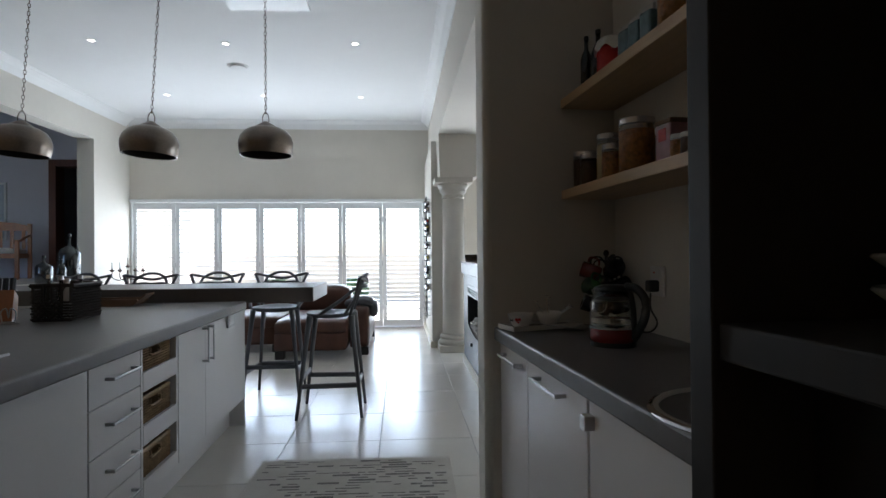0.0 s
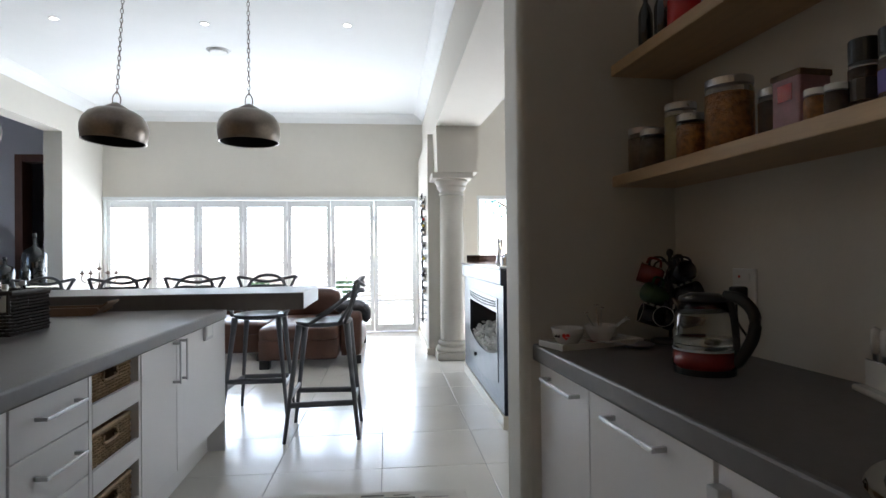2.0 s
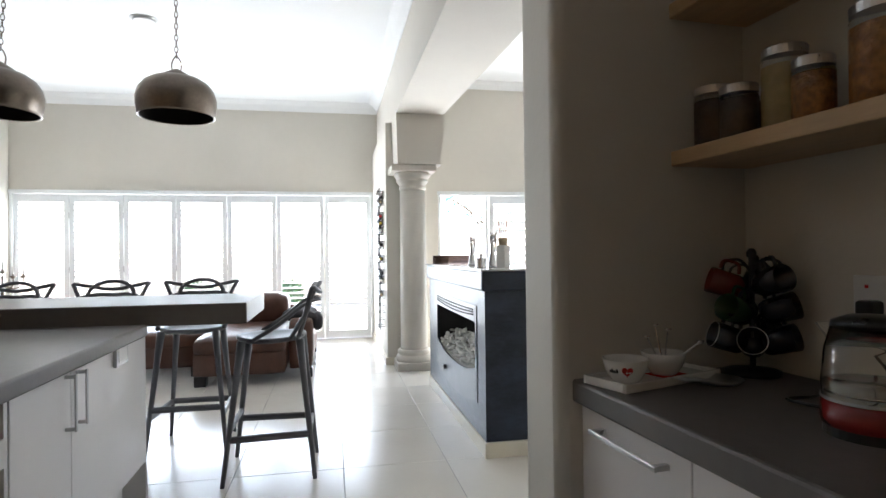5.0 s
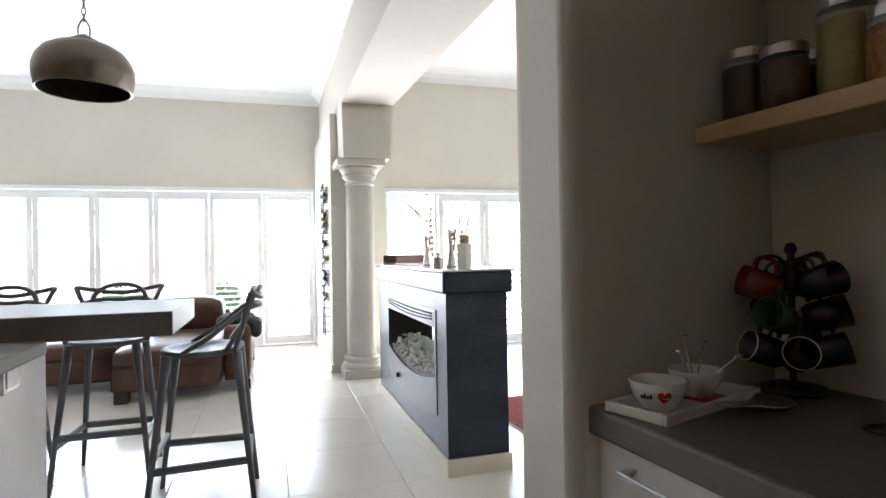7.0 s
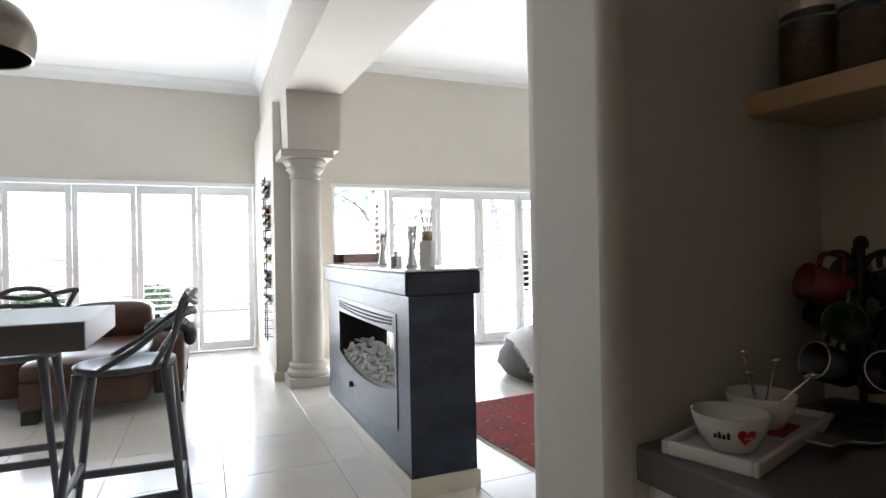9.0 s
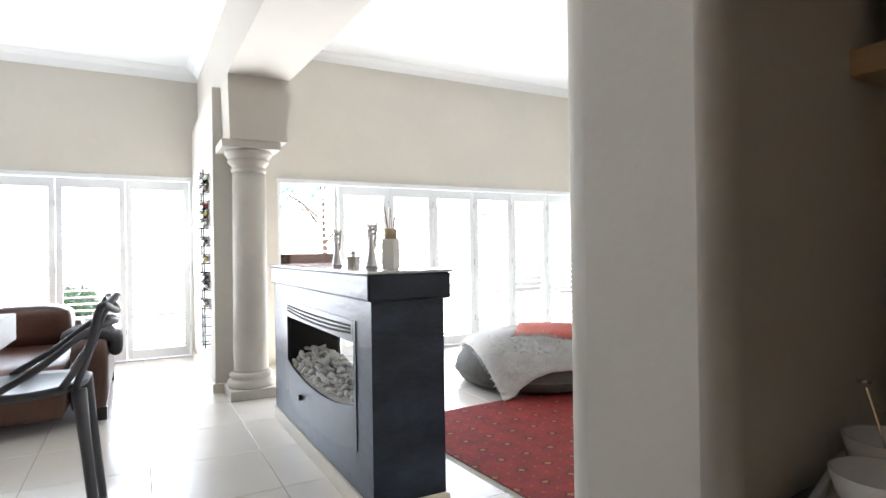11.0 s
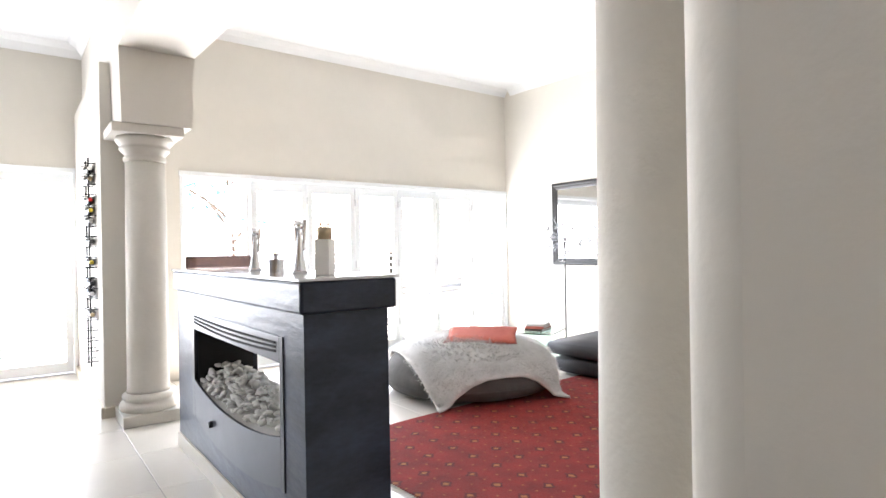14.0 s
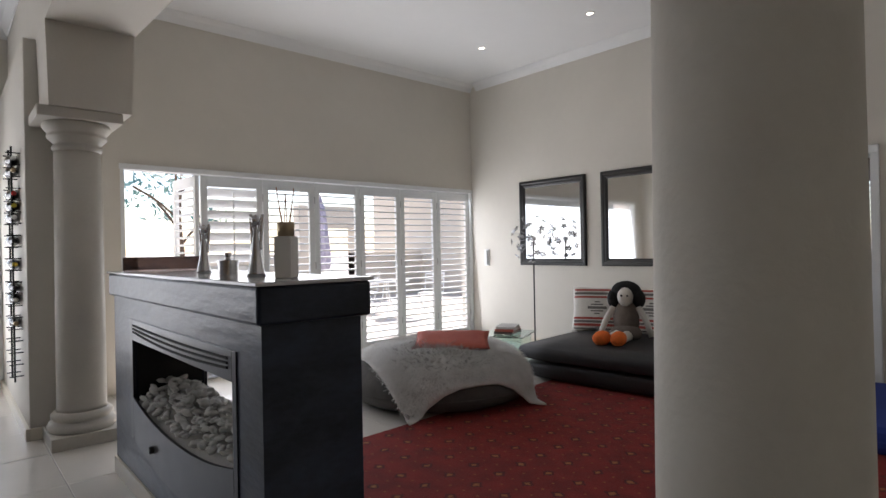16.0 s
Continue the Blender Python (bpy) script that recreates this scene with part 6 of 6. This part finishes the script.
blob((0, 0, 0.17), 0.085, 0.11, 0.17, 0)
blob((-0.03, 0, 0.06), 0.13, 0.135, 0.075, 0)
blob((-0.045, 0, 0.37), 0.062, 0.066, 0.082, 1)
blob((0.03, 0, 0.415), 0.085, 0.125, 0.09, 2)
for s in (-1, 1):
    blob((0.02, s * 0.105, 0.35), 0.06, 0.055, 0.08, 2)
    limb([(0, s * 0.10, 0.28), (-0.03, s * 0.17, 0.16), (-0.06, s * 0.21, 0.04)], [0.028, 0.026, 0.024], 1)
limb([(-0.08, 0.05, 0.05), (-0.24, 0.09, 0.045), (-0.33, 0.13, 0.05)], [0.05, 0.042, 0.04], 1)
limb([(-0.08, -0.03, 0.05), (-0.24, 0.0, 0.045), (-0.33, 0.02, 0.05)], [0.05, 0.042, 0.04], 1)
blob((-0.37, 0.15, 0.06), 0.10, 0.062, 0.062, 3, (0, 0, -25))
for s in (-1, 1):
    blob((-0.104, s * 0.024, 0.385), 0.006, 0.009, 0.01, 2)
blob((-0.37, 0.02, 0.06), 0.10, 0.062, 0.062, 3, (0, 0, -10))
doll = link("rag_doll", b, [DOLL, WHITE_CLOTH, YARN, ORANGE], smooth=True)
doll.matrix_basis = pose(5.48, 5.82, 0.345, 0, 0, 24) @ Matrix.Diagonal((1.13, 1.13, 1.13, 1))
tagged(doll, "rag doll with dark curls and orange boots on the sofa", "doll")

# ---- glass side table, books, flower lamp ----
ob = thing("glass_table", "low bent glass side table with aqua edges", "table", (5.10, 7.02, 0), 25)
part("top", box(-0.29, 0.29, -0.24, 0.24, 0.322, 0.334, 0.003), GREEN_GLASS, ob).visible_shadow = False
part("side", box(-0.20, -0.188, -0.2, 0.2, 0.0, 0.322), GREEN_GLASS, ob).visible_shadow = False
part("side", box(0.188, 0.20, -0.2, 0.2, 0.0, 0.322), GREEN_GLASS, ob).visible_shadow = False
part("foot", box(-0.188, 0.188, -0.2, 0.2, 0.0, 0.01), GREEN_GLASS, ob).visible_shadow = False
for k, (m, w) in enumerate(((SMOKE, 0.15), (RED_CLOTH, 0.145), (LABEL, 0.14))):
    ob = thing("book", ("dark", "red", "pale grey")[k] + " hardback book stacked on the glass table", "book", (5.12, 7.04, 0.334 + 0.027 * k), 20 + 5 * k, group="stacked books")
    part("pages", box(-w + 0.008, w - 0.006, -0.10, 0.10, 0.003, 0.023), LABEL, ob)
    part("cover", box(-w, w, -0.106, 0.106, 0.0, 0.003), m, ob)
    part("cover", box(-w, w, -0.106, 0.106, 0.023, 0.026), m, ob)
    part("spine", box(-w - 0.002, -w + 0.004, -0.106, 0.106, 0.003, 0.023), m, ob)
ob = thing("flower_lamp", "tall steel stem with a burst of crystal flowers", "lamp", (5.90, 7.30, 0))
part("base", lathe([(0, 0), (0.13, 0), (0.13, 0.012), (0.02, 0.02), (0, 0.02)], 28), STEEL, ob)
part("stem", tube([(0, 0, 0.015), (0, 0, 1.36)], 0.009, 8), IRON, ob)
part("hub", lathe([(0, 1.33), (0.03, 1.345), (0.036, 1.365), (0.03, 1.385), (0, 1.40)], 16), STEEL, ob, smooth=True)
r = random.Random(6)
for k in range(26):
    z = 1 - 2 * (k + 0.5) / 26
    a = k * 2.39996
    d = Vector((math.sqrt(1 - z * z) * math.cos(a), math.sqrt(1 - z * z) * math.sin(a), z))
    c = Vector((0, 0, 1.365))
    l = r.uniform(0.21, 0.29)
    ray = part("ray", tube([c + d * 0.02, c + d * l], 0.0022, 5), STEEL, ob)
    bm = bmesh.new()
    o1 = d.orthogonal().normalized()
    o2 = d.cross(o1)
    for q in range(5):
        w = o1 * math.cos(q * 1.2566) + o2 * math.sin(q * 1.2566)
        p = c + d * l
        bm.faces.new([bm.verts.new(v) for v in (p, p + w * 0.026 + d * 0.016 + w.cross(d) * 0.016, p + w * 0.054 + d * 0.016, p + w * 0.026 + d * 0.016 - w.cross(d) * 0.016)])
    part("crystal_flower", bm, CRYSTAL, ray)


# ---- mirrors and wall fittings ----
def wall_mirror(y0, y1, z0, z1):
    ob = thing("wall_mirror", "square mirror in a stepped black frame", "mirror", (XR, (y0 + y1) / 2, (z0 + z1) / 2), group="lounge mirrors")
    hy, hz, w = (y1 - y0) / 2, (z1 - z0) / 2, 0.085
    for (a, c) in (((-hy, -hz), (hy, -hz)), ((hy, -hz), (hy, hz)), ((hy, hz), (-hy, hz)), ((-hy, hz), (-hy, -hz))):
        bm = bmesh.new()
        A, C = Vector(a), Vector(c)
        t = (C - A).normalized()
        n = Vector((-t.y, t.x))
        prof = [(0, 0), (0, 0.028), (0.012, 0.036), (0.03, 0.036), (0.042, 0.026), (0.06, 0.026), (0.07, 0.016), (w, 0.012), (w, 0)]
        e0 = [bm.verts.new((-h, *(A + t * d + n * d))) for d, h in prof]
        e1 = [bm.verts.new((-h, *(C - t * d + n * d))) for d, h in prof]
        for k in range(len(prof) - 1):
            bm.faces.new((e0[k], e0[k + 1], e1[k + 1], e1[k]))
        bmesh.ops.recalc_face_normals(bm, faces=bm.faces)
        part("frame_side", bm, BLACK, ob)
    part("glass", box(-0.008, -0.001, -hy + w - 0.004, hy - w + 0.004, -hz + w - 0.004, hz - w + 0.004), MIRROR, ob)
    return ob


wall_mirror(6.757, 7.772, 1.03, 2.118)
wall_mirror(5.53, 6.545, 1.03, 2.118)
ob = thing("intercom", "narrow white wall intercom handset", "intercom", (XR, 8.39, 1.13))
part("plate", box(-0.02, 0, -0.04, 0.04, -0.115, 0.115, 0.006), SWITCH, ob)
part("handset", box(-0.045, -0.02, -0.024, 0.024, -0.10, 0.10, 0.008), SWITCH, ob)
part("button", box(-0.023, -0.02, 0.028, 0.036, -0.05, -0.03), STEEL, ob)

# ---- far kitchen corner and hall ----
ob = thing("console_table", "low dark wooden console below the hall opening", "table", (-3.62, 8.9, 0))
part("top", box(-0.3, 0.3, -0.65, 0.65, 0.72, 0.76, 0.004), MAHOGANY, ob)
for x in (-0.25, 0.25):
    for y in (-0.6, 0.6):
        part("leg", box(x - 0.03, x + 0.03, y - 0.03, y + 0.03, 0, 0.72), MAHOGANY, ob)
ob = thing("candelabra", "five-armed pewter candelabra with slim white candles", "candelabra", (-3.5, 8.75, 0.76), 20)
part("base", lathe([(0, 0), (0.085, 0), (0.08, 0.015), (0.03, 0.03), (0.018, 0.07), (0.022, 0.1), (0.012, 0.13), (0.012, 0.30), (0, 0.30)], 24), PEWTER, ob, smooth=True)
for k, x in enumerate((-0.2, -0.1, 0, 0.1, 0.2)):
    h = 0.30 if x else 0.36
    if x:
        part("arm", tube(curve([(0, 0, 0.20), (x * 0.5, 0, 0.15), (x, 0, 0.19), (x, 0, h - 0.03)], 5), 0.007, 6), PEWTER, ob)
    part("cup", lathe([(0, h - 0.03), (0.012, h - 0.03), (0.034, h - 0.008), (0.036, h), (0.014, h), (0.014, h + 0.02), (0, h + 0.02)], 16, at=(x, 0, 0)), PEWTER, ob, smooth=True)
    part("candle", lathe([(0, h), (0.009, h), (0.007, h + 0.11), (0, h + 0.115)], 10, at=(x, 0, 0)), CERAMIC, ob)
bottle((-4.06, 8.28, 0.92), 0.138, 0.66, DARK_GLASS, "huge dark glass demijohn bottle on the hall sill", "sill bottles", 0.16)
bottle((-4.06, 7.72, 0.92), 0.10, 0.36, DARK_GLASS, "dark round glass bottle on the hall sill", "sill bottles", 0.2)
bottle((-4.02, 8.02, 0.92), 0.06, 0.32, DARK_GLASS, "small dark glass bottle on the hall sill", "sill bottles", 0.3)


def bench(at, turn):
    ob = thing("armchair", "orange varnished pine bench chair with a white seat", "chair", at, turn)
    for x in (-0.5, 0.5):
        part("back_post", box(x - 0.03, x + 0.03, 0.22, 0.27, 0, 0.92, 0.008), OAK, ob)
        part("front_leg", box(x - 0.03, x + 0.03, -0.27, -0.22, 0, 0.62, 0.008), OAK, ob)
        part("arm_rest", tube(curve([(x, 0.24, 0.72), (x, 0.05, 0.68), (x, -0.15, 0.62), (x, -0.28, 0.62)], 5), 0.026, 8, flat=0.7), OAK, ob, smooth=True)
    part("top_rail", prism([(-0.5, 0.80), (0.5, 0.80), (0.5, 0.88), (0.3, 0.93), (0.0, 0.96), (-0.3, 0.93), (-0.5, 0.88)], "y", 0.225, 0.262), OAK, ob)
    for k in range(6):
        part("back_slat", box(-0.41 + 0.164 * k - 0.025, -0.41 + 0.164 * k + 0.025, 0.235, 0.252, 0.45, 0.81), OAK, ob)
    part("seat_rail", box(-0.5, 0.5, -0.26, 0.24, 0.34, 0.42, 0.006), OAK, ob)
    part("seat_cushion", cushion(-0.47, 0.47, -0.25, 0.22, 0.415, 0.50, 0.03, 0.02), WHITE_CLOTH, ob, "white cotton seat cushion", smooth=True)
    return ob


bench((-6.15, 9.75, 0.9), 12)
ob = thing("picture", "tall pale framed picture on the hall wall", "picture", (-6.62, 10.4, 2.05))
part("frame", box(-0.35, 0.35, -0.03, 0, -0.5, 0.5, 0.005), SHUTTER, ob)
part("canvas", box(-0.31, 0.31, -0.034, -0.03, -0.46, 0.46), SILVER_BLUE, ob)
ob = thing("easel", "wooden studio easel with a hanging pale cloth", "easel", (-5.05, 12.0, 0.9))
for a, c in (((-0.3, 0, 0), (-0.05, 0.1, 1.7)), ((0.3, 0, 0), (0.05, 0.1, 1.7)), ((0, 0.5, 0), (0, 0.12, 1.65))):
    part("leg", tube([a, c], 0.02, 6), OAK, ob)
part("ledge", box(-0.32, 0.32, -0.06, 0.02, 0.72, 0.76), OAK, ob)
part("cloth", cushion(-0.1, 0.25, -0.02, 0.03, 0.9, 1.4, 0.02, 0.0), GREY_CLOTH, ob)


# ---- floor tiles, last ----
TS, TX = 0.66, 0.623
floor = tagged(link("floor", box(-4.2, 6.49, -2.0, 10.0, -0.055, -0.004), GROUT), "cream polished porcelain floor tiles with thin grey joints", "floor", kind="structure")
tile_me = link("tile_pattern", box(-TX / 2 + 0.0022, TX / 2 - 0.0022, -TS / 2 + 0.0022, TS / 2 - 0.0022, -0.01, 0, 0.0012, seg=1), TILE).data
bpy.data.objects.remove(bpy.data.objects["tile_pattern"])
for i in range(-8, 11):
    for j in range(-10, 9):
        x, y = 0.372 + (i + 0.5) * TX, 4.625 + (j + 0.5) * TS
        if -4.15 < x < 6.6 and -1.7 < y < 10.0 and not (x > 1.4 and y > 9.1):
            share("tile", tile_me, floor, pose(x, y, random.uniform(-0.0004, 0.0004)))
